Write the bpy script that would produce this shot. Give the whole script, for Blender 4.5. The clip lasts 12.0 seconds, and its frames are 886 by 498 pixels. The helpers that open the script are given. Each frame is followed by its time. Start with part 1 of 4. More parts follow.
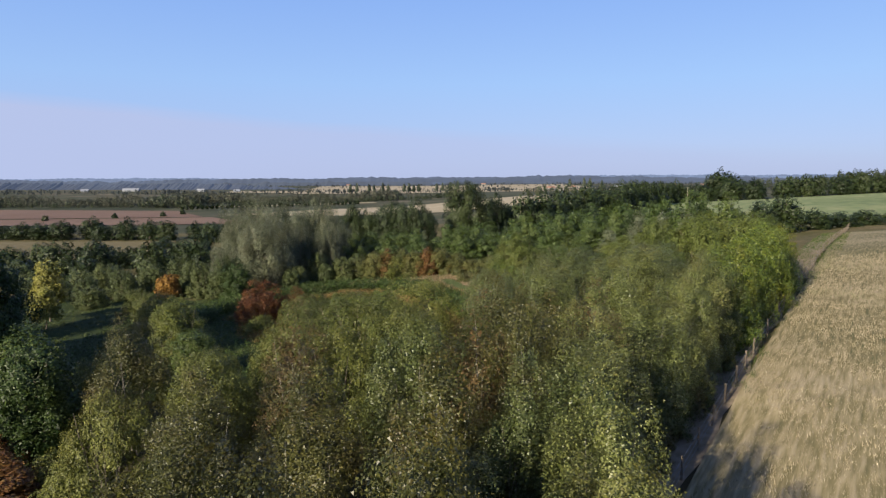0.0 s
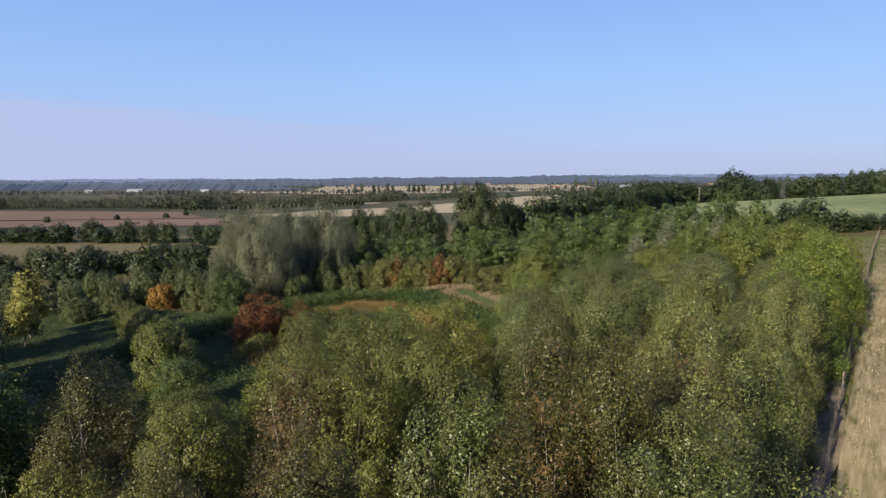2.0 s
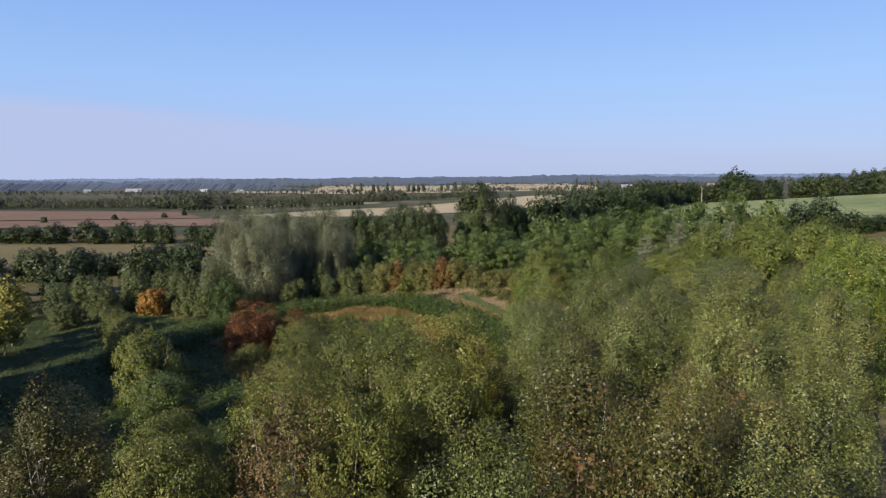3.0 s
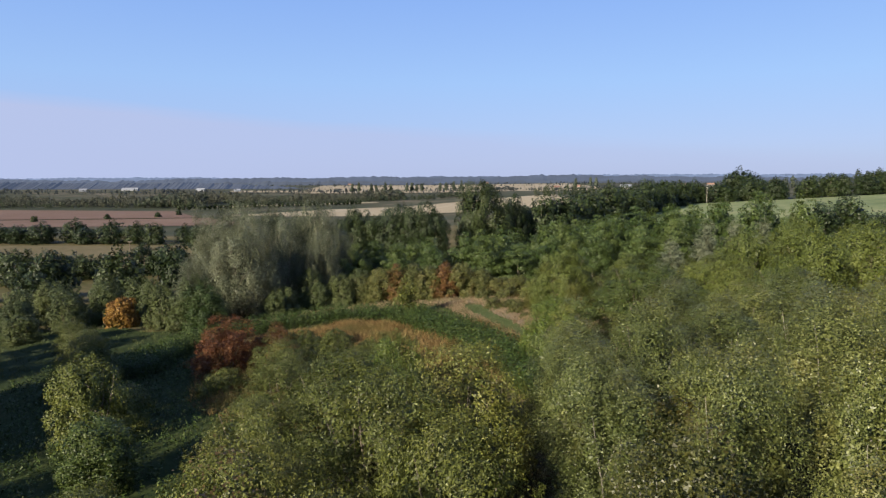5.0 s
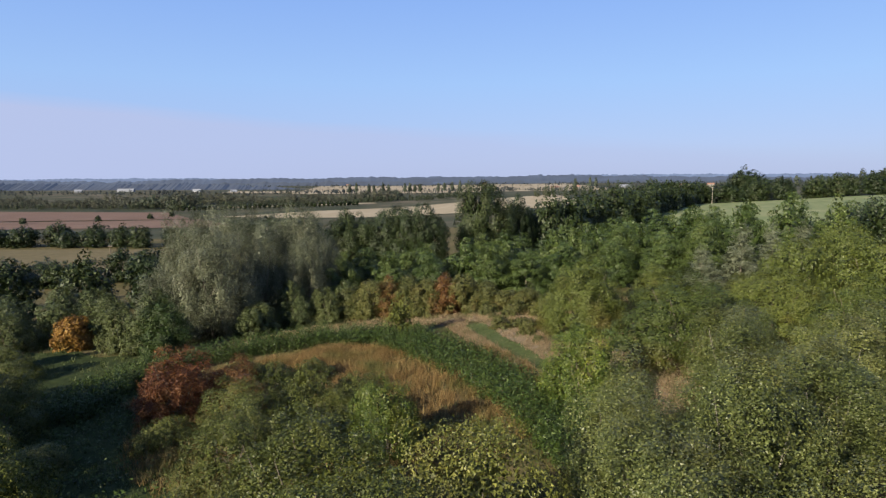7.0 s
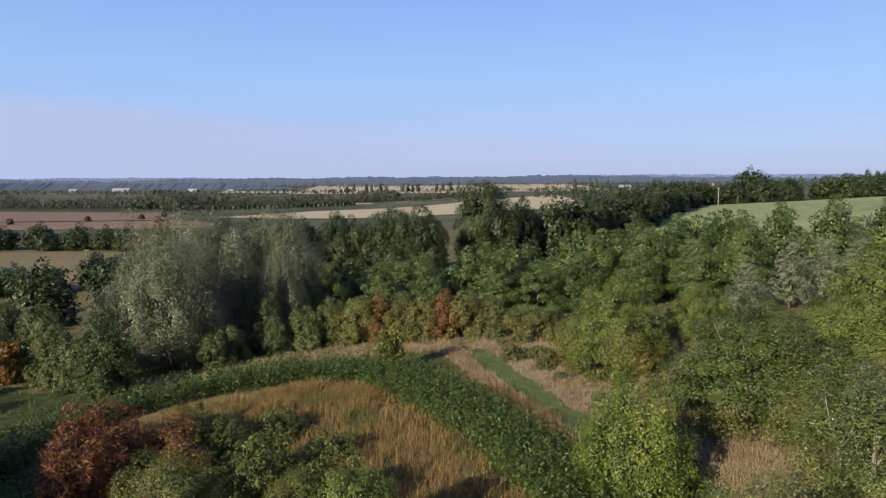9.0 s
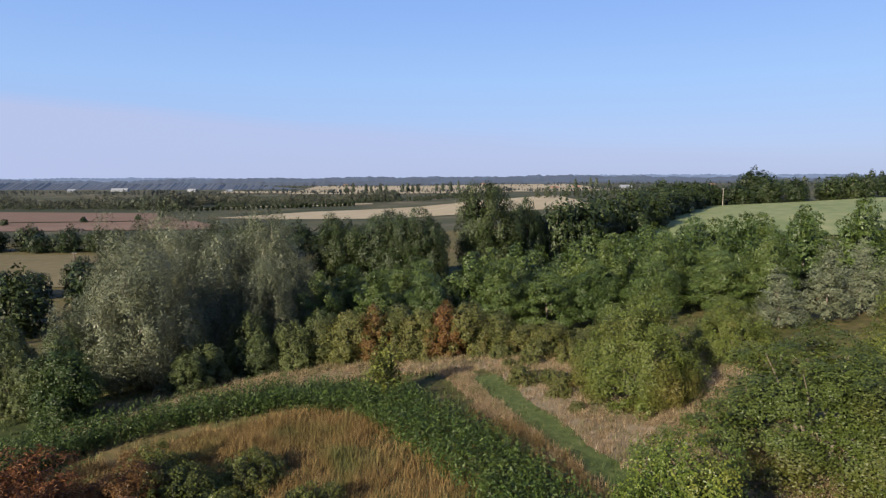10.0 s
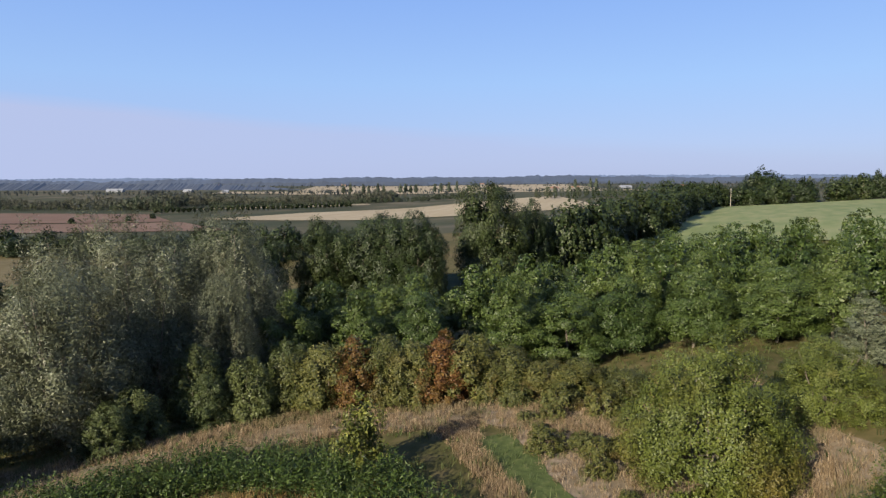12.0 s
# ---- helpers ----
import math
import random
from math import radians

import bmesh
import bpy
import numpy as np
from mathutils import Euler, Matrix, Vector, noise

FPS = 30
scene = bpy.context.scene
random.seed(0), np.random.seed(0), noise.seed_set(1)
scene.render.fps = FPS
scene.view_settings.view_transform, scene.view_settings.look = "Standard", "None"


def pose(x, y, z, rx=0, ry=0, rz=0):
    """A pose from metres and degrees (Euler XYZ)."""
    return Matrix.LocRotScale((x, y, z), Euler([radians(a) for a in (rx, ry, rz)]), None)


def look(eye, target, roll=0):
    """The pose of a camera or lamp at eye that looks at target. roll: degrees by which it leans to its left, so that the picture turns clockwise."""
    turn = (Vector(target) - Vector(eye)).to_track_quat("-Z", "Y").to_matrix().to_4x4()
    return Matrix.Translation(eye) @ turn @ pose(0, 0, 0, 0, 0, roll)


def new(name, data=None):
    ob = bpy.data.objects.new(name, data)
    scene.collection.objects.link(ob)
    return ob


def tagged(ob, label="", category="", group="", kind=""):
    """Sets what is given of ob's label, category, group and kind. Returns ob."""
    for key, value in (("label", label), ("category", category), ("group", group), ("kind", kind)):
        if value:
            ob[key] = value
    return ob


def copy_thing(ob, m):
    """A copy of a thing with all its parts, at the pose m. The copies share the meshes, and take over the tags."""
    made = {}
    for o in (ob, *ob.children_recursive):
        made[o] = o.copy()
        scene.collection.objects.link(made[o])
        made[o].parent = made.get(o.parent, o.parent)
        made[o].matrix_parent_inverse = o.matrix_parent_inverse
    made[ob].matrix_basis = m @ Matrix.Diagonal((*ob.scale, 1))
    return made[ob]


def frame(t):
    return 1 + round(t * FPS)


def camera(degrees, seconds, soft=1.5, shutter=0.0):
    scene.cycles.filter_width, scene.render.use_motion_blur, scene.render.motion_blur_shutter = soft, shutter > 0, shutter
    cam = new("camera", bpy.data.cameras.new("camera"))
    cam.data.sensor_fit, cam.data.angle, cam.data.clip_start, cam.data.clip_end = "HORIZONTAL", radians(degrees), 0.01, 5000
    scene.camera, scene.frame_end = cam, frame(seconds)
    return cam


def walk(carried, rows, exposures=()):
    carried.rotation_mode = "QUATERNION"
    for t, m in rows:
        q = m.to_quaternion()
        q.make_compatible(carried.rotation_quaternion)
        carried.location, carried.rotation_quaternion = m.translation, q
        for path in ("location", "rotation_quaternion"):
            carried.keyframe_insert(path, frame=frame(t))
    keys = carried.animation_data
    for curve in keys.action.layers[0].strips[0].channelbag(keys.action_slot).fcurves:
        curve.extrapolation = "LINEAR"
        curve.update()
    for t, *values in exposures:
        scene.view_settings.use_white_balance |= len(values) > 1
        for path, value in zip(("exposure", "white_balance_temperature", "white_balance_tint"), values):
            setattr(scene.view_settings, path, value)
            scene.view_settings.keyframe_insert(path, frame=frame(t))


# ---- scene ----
cam = camera(69.1, 12.0, soft=1.3)
PATH = [
    (0, (2.16, 5.744, 14.646), (2.16, 7.732, 14.426), -0.1),
    (0.5, (1.66, 7.484, 14.741), (1.657, 9.472, 14.521), -0.0),
    (1, (1.29, 9.27, 14.835), (1.282, 11.258, 14.614), -0.0),
    (1.5, (1.003, 11.077, 14.863), (0.99, 13.065, 14.643), -0.1),
    (2, (0.728, 12.863, 14.86), (0.715, 14.85, 14.64), -0.2),
    (2.5, (0.529, 14.706, 14.856), (0.516, 16.694, 14.636), -0.2),
    (3, (0.353, 16.472, 14.911), (0.341, 18.459, 14.69), -0.2),
    (3.2, (0.261, 17.248, 14.95), (0.254, 19.235, 14.726), -0.2),
    (5, (-0.361, 25.249, 14.561), (-0.367, 27.237, 14.339), -0.1),
    (5.5, (-0.497, 27.712, 14.524), (-0.501, 29.7, 14.303), -0.2),
    (6, (-0.553, 30.354, 14.49), (-0.557, 32.342, 14.269), -0.1),
    (6.5, (-0.503, 32.761, 14.463), (-0.507, 34.749, 14.242), -0.1),
    (7, (-0.456, 35.197, 14.483), (-0.457, 37.185, 14.262), -0.2),
    (7.2, (-0.459, 36.193, 14.483), (-0.455, 38.181, 14.263), -0.3),
    (8.8, (-0.579, 44.585, 14.507), (-0.574, 46.573, 14.284), -0.2),
    (9, (-0.603, 45.729, 14.521), (-0.598, 47.717, 14.3), -0.1),
    (9.5, (-0.618, 48.601, 14.594), (-0.613, 50.589, 14.374), -0.1),
    (10, (-0.651, 51.401, 14.666), (-0.646, 53.388, 14.445), -0.1),
    (10.5, (-0.617, 54.089, 14.685), (-0.612, 56.077, 14.464), -0.1),
    (11, (-0.552, 56.928, 14.647), (-0.545, 58.916, 14.427), -0.1),
    (11.5, (-0.545, 59.971, 14.586), (-0.537, 61.959, 14.366), -0.0),
    (12, (-0.552, 63.088, 14.541), (-0.542, 65.076, 14.321), -0.1),
]
walk(cam, [(t, look(eye, target, roll)) for t, eye, target, roll in PATH])

# ---- world, sun, exposure ----
SUN_ELEV, SUN_ROT = radians(22.0), radians(219.0)
scene.view_settings.exposure = 1.40
world = bpy.data.worlds.new("sky")
scene.world = world
world.use_nodes = True
wn, wl = world.node_tree.nodes, world.node_tree.links
wn.clear()
sky = wn.new("ShaderNodeTexSky")
sky.sky_type, sky.sun_disc = "NISHITA", False
sky.sun_elevation, sky.sun_rotation = SUN_ELEV, SUN_ROT
sky.air_density, sky.dust_density, sky.ozone_density, sky.altitude = 1.0, 0.6, 2.5, 60
wbg, wout = wn.new("ShaderNodeBackground"), wn.new("ShaderNodeOutputWorld")
wbg.inputs["Strength"].default_value = 0.05
# a thin veil of cirrus that thickens towards the horizon
wco, wsep = wn.new("ShaderNodeTexCoord"), wn.new("ShaderNodeSeparateXYZ")
wl.new(wco.outputs["Generated"], wsep.inputs[0])
wmap = wn.new("ShaderNodeMapping")
wmap.inputs["Scale"].default_value = (1.2, 1.2, 14.0)
wmap.inputs["Rotation"].default_value = (0, radians(3), 0)
wl.new(wco.outputs["Generated"], wmap.inputs[0])
wnoise = wn.new("ShaderNodeTexNoise")
wnoise.inputs["Scale"].default_value, wnoise.inputs["Detail"].default_value = 2.0, 4.0
wl.new(wmap.outputs[0], wnoise.inputs["Vector"])


def wmath(op, a, b, clamp=False):
    n = wn.new("ShaderNodeMath")
    n.operation, n.use_clamp = op, clamp
    for k, v in enumerate((a, b)):
        if isinstance(v, (int, float)):
            n.inputs[k].default_value = v
        else:
            wl.new(v, n.inputs[k])
    return n.outputs[0]


# a clear blue that pales downwards, laid over the physical sky
grad = wn.new("ShaderNodeValToRGB")
for p in (.05, .14, .26):
    grad.color_ramp.elements.new(p)
for k, (p, c) in enumerate(((0, (.39, .475, .73)), (.05, (.38, .50, .83)), (.14, (.33, .52, .895)), (.26, (.25, .43, .875)), (.42, (.20, .33, .76)))):
    grad.color_ramp.elements[k].position, grad.color_ramp.elements[k].color = p, (*c, 1)
wl.new(wsep.outputs["Z"], grad.inputs[0])
wscale = wn.new("ShaderNodeMixRGB")
wscale.blend_type = "MULTIPLY"
wscale.inputs["Fac"].default_value = 1.0
wl.new(grad.outputs[0], wscale.inputs["Color1"])
wscale.inputs["Color2"].default_value = (8.23, 8.23, 8.23, 1)
wmix = wn.new("ShaderNodeMixRGB")
wmix.inputs["Fac"].default_value = 0.85
wl.new(sky.outputs[0], wmix.inputs["Color1"])
wl.new(wscale.outputs[0], wmix.inputs["Color2"])
# the veil's upper edge slants down towards +x
edge = wmath("ADD", wmath("MULTIPLY", wsep.outputs["X"], -0.07), 0.075)
edge = wmath("ADD", edge, wmath("MULTIPLY", wmath("SUBTRACT", wnoise.outputs["Fac"], 0.5), 0.03))
below = wmath("MULTIPLY", wmath("SUBTRACT", edge, wsep.outputs["Z"]), 45.0, True)
fade = wmath("SUBTRACT", 0.62, wmath("MULTIPLY", wsep.outputs["X"], 0.55), True)
veil = wmath("MULTIPLY", below, fade)
wveil = wn.new("ShaderNodeMixRGB")
wl.new(veil, wveil.inputs["Fac"])
wl.new(wmix.outputs[0], wveil.inputs["Color1"])
wveil.inputs["Color2"].default_value = (3.67, 4.25, 6.24, 1)
wl.new(wveil.outputs[0], wbg.inputs["Color"])
wl.new(wbg.outputs[0], wout.inputs["Surface"])

sun = new("sun", bpy.data.lights.new("sun", "SUN"))
sun.data.energy, sun.data.angle, sun.data.color = 5.0, radians(0.6), (1.0, 0.89, 0.70)
SUN_FROM = Vector((math.sin(SUN_ROT) * math.cos(SUN_ELEV), math.cos(SUN_ROT) * math.cos(SUN_ELEV), math.sin(SUN_ELEV)))
sun.matrix_world = look(SUN_FROM * 100, (0, 0, 0))


# ---- the lie of the land ----
SX = (-3000, -400, -250, -114, -60, -25, 0, 12, 17, 22, 36, 60, 91, 112, 200, 300, 500, 3000)
SZ = (-5, -5, -5, -4.5, -3.4, -2, 0, .7, 1.5, 2.2, 3.1, 4.5, 6.6, 7.6, 11, 15.5, 22, 22)
TY = (-3000, 60, 98, 112, 150, 180, 250, 430, 600, 1000, 1600, 2900, 6000)
TZ = (0, 0, -.3, -1.2, -4.5, -5.5, -6, -11, -12, -13, -13, -13, -13)


def gz(x, y):
    """Height of the ground at x, y (numbers or arrays)."""
    z = np.interp(x, SX, SZ) * np.interp(y, (700, 1200), (1, .25)) + np.interp(y, TY, TZ)
    return z + .08 * np.sin(.5 * x + 1.3 * np.sin(.3 * y)) * np.sin(.45 * y + np.sin(.2 * x)) * np.interp(y, (0, 20, 110, 140), (0, 1, 1, 0)) * np.interp(np.abs(x), (40, 70), (1, 0))


# ---- materials ----
def material(name):
    m = bpy.data.materials.new(name)
    m.use_nodes = True
    n, l = m.node_tree.nodes, m.node_tree.links
    return m, n, l, n["Principled BSDF"]


def ramp(n, l, fac, stops):
    r = n.new("ShaderNodeValToRGB")
    while len(r.color_ramp.elements) < len(stops):
        r.color_ramp.elements.new(0.5)
    for e, (p, c) in zip(r.color_ramp.elements, stops):
        e.position, e.color = p, (*c, 1)
    l.new(fac, r.inputs[0])
    return r.outputs[0]


def noise_tex(n, l, scale, detail=4.0, coords="Object", stretch=None):
    co, t = n.new("ShaderNodeTexCoord"), n.new("ShaderNodeTexNoise")
    t.inputs["Scale"].default_value, t.inputs["Detail"].default_value = scale, detail
    v = co.outputs[coords]
    if stretch:
        mp = n.new("ShaderNodeMapping")
        mp.vector_type = "TEXTURE"
        mp.inputs["Scale"].default_value = [1 / q for q in stretch[:3]]
        mp.inputs["Rotation"].default_value = (0, 0, radians(stretch[3]) if len(stretch) > 3 else 0)
        l.new(v, mp.inputs[0])
        v = mp.outputs[0]
    l.new(v, t.inputs["Vector"])
    return t.outputs["Fac"]


def mix_rgb(n, l, fac, a, b, mode="MIX"):
    m = n.new("ShaderNodeMixRGB")
    m.blend_type = mode
    for k, v in enumerate((fac, a, b)):
        if isinstance(v, (int, float)):
            m.inputs[k].default_value = v
        elif isinstance(v, tuple):
            m.inputs[k].default_value = (*v, 1)
        else:
            l.new(v, m.inputs[k])
    return m.outputs[0]


def leaf_mat(name, c1, c2, c3, tint=(0.25, 0.12, 0.04), tint_amount=0.35, tint_scale=0.5, rough=0.5, through_light=0.12):
    """Leaves: every leaf has its own tone, patches of a crown turn, and each plant differs a little."""
    m, n, l, p = material(name)
    geo, info = n.new("ShaderNodeNewGeometry"), n.new("ShaderNodeObjectInfo")
    col = ramp(n, l, geo.outputs["Random Per Island"], ((0.0, tuple(.75 * q for q in c1)), (0.5, c2), (0.85, tuple(.55 * a + .45 * b for a, b in zip(c2, c3))), (1.0, tuple(1.25 * q for q in c3))))
    patch = ramp(n, l, noise_tex(n, l, tint_scale, 3.0), ((0.52, (0, 0, 0)), (0.72, (tint_amount,) * 3)))
    col = mix_rgb(n, l, patch, col, tint)
    hs = n.new("ShaderNodeHueSaturation")
    mr = n.new("ShaderNodeMapRange")
    mr.inputs["To Min"].default_value, mr.inputs["To Max"].default_value = 0.78, 1.25
    l.new(info.outputs["Random"], mr.inputs["Value"])
    l.new(mr.outputs[0], hs.inputs["Value"])
    mh = n.new("ShaderNodeMapRange")
    mh.inputs["To Min"].default_value, mh.inputs["To Max"].default_value = 0.512, 0.488
    l.new(info.outputs["Random"], mh.inputs["Value"])
    l.new(mh.outputs[0], hs.inputs["Hue"])
    l.new(col, hs.inputs["Color"])
    l.new(hs.outputs[0], p.inputs["Base Color"])
    p.inputs["Roughness"].default_value = rough
    p.inputs["Specular IOR Level"].default_value = 0.22
    tr, mx = n.new("ShaderNodeBsdfTranslucent"), n.new("ShaderNodeMixShader")
    l.new(hs.outputs[0], tr.inputs["Color"])
    mx.inputs[0].default_value = through_light
    l.new(p.outputs[0], mx.inputs[1])
    l.new(tr.outputs[0], mx.inputs[2])
    l.new(mx.outputs[0], n["Material Output"].inputs["Surface"])
    return m


def bark_mat(name, c1, c2, scale=6.0):
    m, n, l, p = material(name)
    f = noise_tex(n, l, scale, 5.0, stretch=(1, 1, 3))
    l.new(ramp(n, l, f, ((0.35, c1), (0.65, c2))), p.inputs["Base Color"])
    p.inputs["Roughness"].default_value = 0.85
    b = n.new("ShaderNodeBump")
    b.inputs["Strength"].default_value = 0.5
    l.new(f, b.inputs["Height"])
    l.new(b.outputs[0], p.inputs["Normal"])
    return m


def soil_mat(name, stops, scales=(0.05, 0.9), rough=0.95, stripes=None, bump=0.4):
    """Ground cover: broad patches, fine grain, and where there are any, drill lines."""
    m, n, l, p = material(name)
    broad = noise_tex(n, l, scales[0], 5.0)
    fine = noise_tex(n, l, scales[1], 8.0, stretch=stripes)
    f = n.new("ShaderNodeMath")
    f.operation = "MULTIPLY_ADD"
    f.inputs[1].default_value = 0.55
    l.new(fine, f.inputs[0])
    h = n.new("ShaderNodeMath")
    h.operation = "MULTIPLY"
    h.inputs[1].default_value = 0.45
    l.new(broad, h.inputs[0])
    l.new(h.outputs[0], f.inputs[2])
    l.new(ramp(n, l, f.outputs[0], stops), p.inputs["Base Color"])
    p.inputs["Roughness"].default_value = rough
    p.inputs["Specular IOR Level"].default_value = 0.1
    b = n.new("ShaderNodeBump")
    b.inputs["Strength"].default_value, b.inputs["Distance"].default_value = bump, 0.2
    l.new(fine, b.inputs["Height"])
    l.new(b.outputs[0], p.inputs["Normal"])
    return m


def plain_mat(name, colour, rough=0.8, spread=0.25, scale=3.0):
    m, n, l, p = material(name)
    lo, hi = tuple(c * (1 - spread) for c in colour), tuple(min(1, c * (1 + spread)) for c in colour)
    l.new(ramp(n, l, noise_tex(n, l, scale, 5.0), ((0.35, lo), (0.65, hi))), p.inputs["Base Color"])
    p.inputs["Roughness"].default_value = rough
    return m


M_BIRCH = leaf_mat("birch_leaf", (0.0338, 0.0429, 0.00931), (0.0626, 0.075, 0.0194), (0.12, 0.13, 0.0459), (0.0807, 0.0429, 0.0106), .35, .35, .42)
# browner autumn birch tone, darkened further in place of shade on these trees
M_OLIVEBIRCH = leaf_mat("olive_shaded_birch_leaf", (0.019, 0.0214, 0.00392), (0.0351, 0.0373, 0.00814), (0.0675, 0.0646, 0.0193), (0.0549, 0.0257, 0.00553), .5, .35, .42)
M_SALLOW = leaf_mat("sallow_leaf", (0.0325, 0.0403, 0.00622), (0.0558, 0.0651, 0.0108), (0.101, 0.107, 0.0256), (0.0828, 0.0622, 0.0113), .4, .4, .5)
M_PALEWILLOW = leaf_mat("young_willow_leaf", (0.0261, 0.0348, 0.00919), (0.0459, 0.0577, 0.0162), (0.0718, 0.0886, 0.0334), (0.0604, 0.0602, 0.0155), .3, .4, .5)
M_GREEN = leaf_mat("green_leaf", (0.014, 0.0264, 0.0048), (0.0254, 0.043, 0.00784), (0.0488, 0.0661, 0.0156), (0.0572, 0.0576, 0.012), .35, .4, .5)
M_HAZEL = leaf_mat("hazel_leaf", (0.0284, 0.0464, 0.0068), (0.0536, 0.079, 0.0113), (0.107, 0.118, 0.0189), (0.132, 0.0922, 0.00981), .4, .3, .45)
M_OLIVE = leaf_mat("hedge_leaf", (0.0372, 0.0438, 0.00959), (0.0557, 0.0613, 0.0148), (0.0866, 0.0803, 0.0229), (0.0998, 0.0481, 0.0155), .5, .3, .5)
M_HAWTHORN = leaf_mat("hawthorn_leaf", (0.0385, 0.0521, 0.00858), (0.0551, 0.0701, 0.0125), (0.0744, 0.0864, 0.0178), (0.0857, 0.0586, 0.0145), .6, .22, .5)
M_SILVER = leaf_mat("whitebeam_leaf", (0.0468, 0.0569, 0.0312), (0.078, 0.0881, 0.0523), (0.117, 0.127, 0.078), (0.078, 0.0702, 0.0351), .3, .3, .45)
M_YELLOWHAZEL = leaf_mat("yellowing_hazel_leaf", (0.0438, 0.0569, 0.00926), (0.0809, 0.0913, 0.0154), (0.134, 0.134, 0.0271), (0.128, 0.0876, 0.0154), .4, .3, .5)
M_SAPLING = leaf_mat("sapling_leaf", (0.0328, 0.0435, 0.00749), (0.0562, 0.0677, 0.0131), (0.0842, 0.0919, 0.0211), (0.0749, 0.0629, 0.014), .35, .6, .5)
M_WILLOW = leaf_mat("willow_leaf", (0.0347, 0.0404, 0.0186), (0.0624, 0.0696, 0.0373), (0.104, 0.114, 0.0708), (0.0844, 0.0696, 0.0337), .4, .25, .42)
M_HORNBEAM = leaf_mat("hornbeam_leaf", (0.02, 0.0329, 0.00702), (0.035, 0.0551, 0.0113), (0.0603, 0.0796, 0.0218), (0.0521, 0.0622, 0.012), .3, .4, .45)
M_OAK = leaf_mat("oak_leaf", (0.00846, 0.0154, 0.00437), (0.0177, 0.028, 0.00743), (0.0325, 0.0443, 0.0131), (0.03, 0.0244, 0.00743), .3, .2, .5)
M_RED = leaf_mat("dogwood_leaf", (0.047, 0.0185, 0.00516), (0.078, 0.0326, 0.00858), (0.113, 0.057, 0.0154), (0.0564, 0.0407, 0.00858), .5, .5, .55)
M_BRONZE = leaf_mat("bronze_leaf", (0.048, 0.0289, 0.0103), (0.0675, 0.0431, 0.0158), (0.0936, 0.0664, 0.0288), (0.0842, 0.0375, 0.0131), .4, .4, .5)
M_RUST = leaf_mat("rusty_leaf", (0.0526, 0.0218, 0.0059), (0.0851, 0.0399, 0.0101), (0.111, 0.0726, 0.0203), (0.046, 0.0471, 0.0101), .5, .5, .5)
M_ORANGE = leaf_mat("orange_leaf", (0.0863, 0.0444, 0.00749), (0.133, 0.0753, 0.0119), (0.166, 0.11, 0.0225), (0.0666, 0.0685, 0.015), .4, .5, .5)
M_YELLOW = leaf_mat("yellow_leaf", (0.0855, 0.0838, 0.0133), (0.144, 0.141, 0.0253), (0.188, 0.182, 0.0512), (0.0517, 0.0774, 0.0168), .4, .5, .5)
# valley woods: leaf tones lightened, greyed and made translucent to imitate haze
M_FARLEAF = leaf_mat("hazed_woodland_leaf", (0.0275, 0.0386, 0.0215), (0.0438, 0.0558, 0.0318), (0.0626, 0.0746, 0.0412), (0.0644, 0.0515, 0.0337), .5, .03, .6, .5)
M_BROWNLEAF = leaf_mat("hazed_turning_leaf", (0.0475, 0.0505, 0.0349), (0.0672, 0.0685, 0.048), (0.085, 0.0897, 0.0601), (0.0475, 0.0664, 0.0426), .8, .02, .6, .5)
# blue-grey of aerial haze is mixed into these leaf colours
M_HAZELEAF = leaf_mat("haze_tinted_leaf", (0.0351, 0.0445, 0.046), (0.0484, 0.0593, 0.0593), (0.0624, 0.0725, 0.0694), (0.0624, 0.0624, 0.0593), .5, .02, .7, .5)
M_NETTLE = leaf_mat("nettle_leaf", (0.0149, 0.0264, 0.00338), (0.0262, 0.0452, 0.00674), (0.0483, 0.0704, 0.0129), (0.05, 0.0587, 0.0101), .4, .3, .55)
M_DRY = leaf_mat("dry_grass", (0.146, 0.0913, 0.0495), (0.215, 0.143, 0.0842), (0.284, 0.215, 0.145), (0.0764, 0.0764, 0.025), .8, .33, .7)
M_RUSTGRASS = leaf_mat("rusty_grass", (0.0738, 0.0452, 0.0137), (0.113, 0.0739, 0.024), (0.154, 0.116, 0.0438), (0.0496, 0.0632, 0.0154), .85, .22, .7)
M_GREENGRASS = leaf_mat("green_grass", (0.0236, 0.0385, 0.0078), (0.0441, 0.0618, 0.014), (0.0796, 0.0897, 0.0273), (0.119, 0.102, 0.039), .5, .2, .6)
M_STRAW = leaf_mat("straw", (0.125, 0.107, 0.0597), (0.181, 0.155, 0.0945), (0.237, 0.207, 0.14), (0.0936, 0.0971, 0.0421), .6, .12, .7)
M_BARK = bark_mat("grey_bark", (0.0702, 0.0546, 0.039), (0.133, 0.109, 0.0858))
M_BIRCHBARK = bark_mat("birch_bark", (.07, .06, .05), (.20, .18, .15), 4.0)
M_GROUND = soil_mat("rough_grass", ((.30, (0.0292, 0.0318, 0.00796)), (.45, (0.0551, 0.0504, 0.0172)), (.58, (0.092, 0.0709, 0.0318)), (.72, (0.139, 0.101, 0.0551))), (.06, .8))
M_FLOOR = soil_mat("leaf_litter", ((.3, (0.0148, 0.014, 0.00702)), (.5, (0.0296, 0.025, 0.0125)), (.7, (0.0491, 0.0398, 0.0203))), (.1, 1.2))
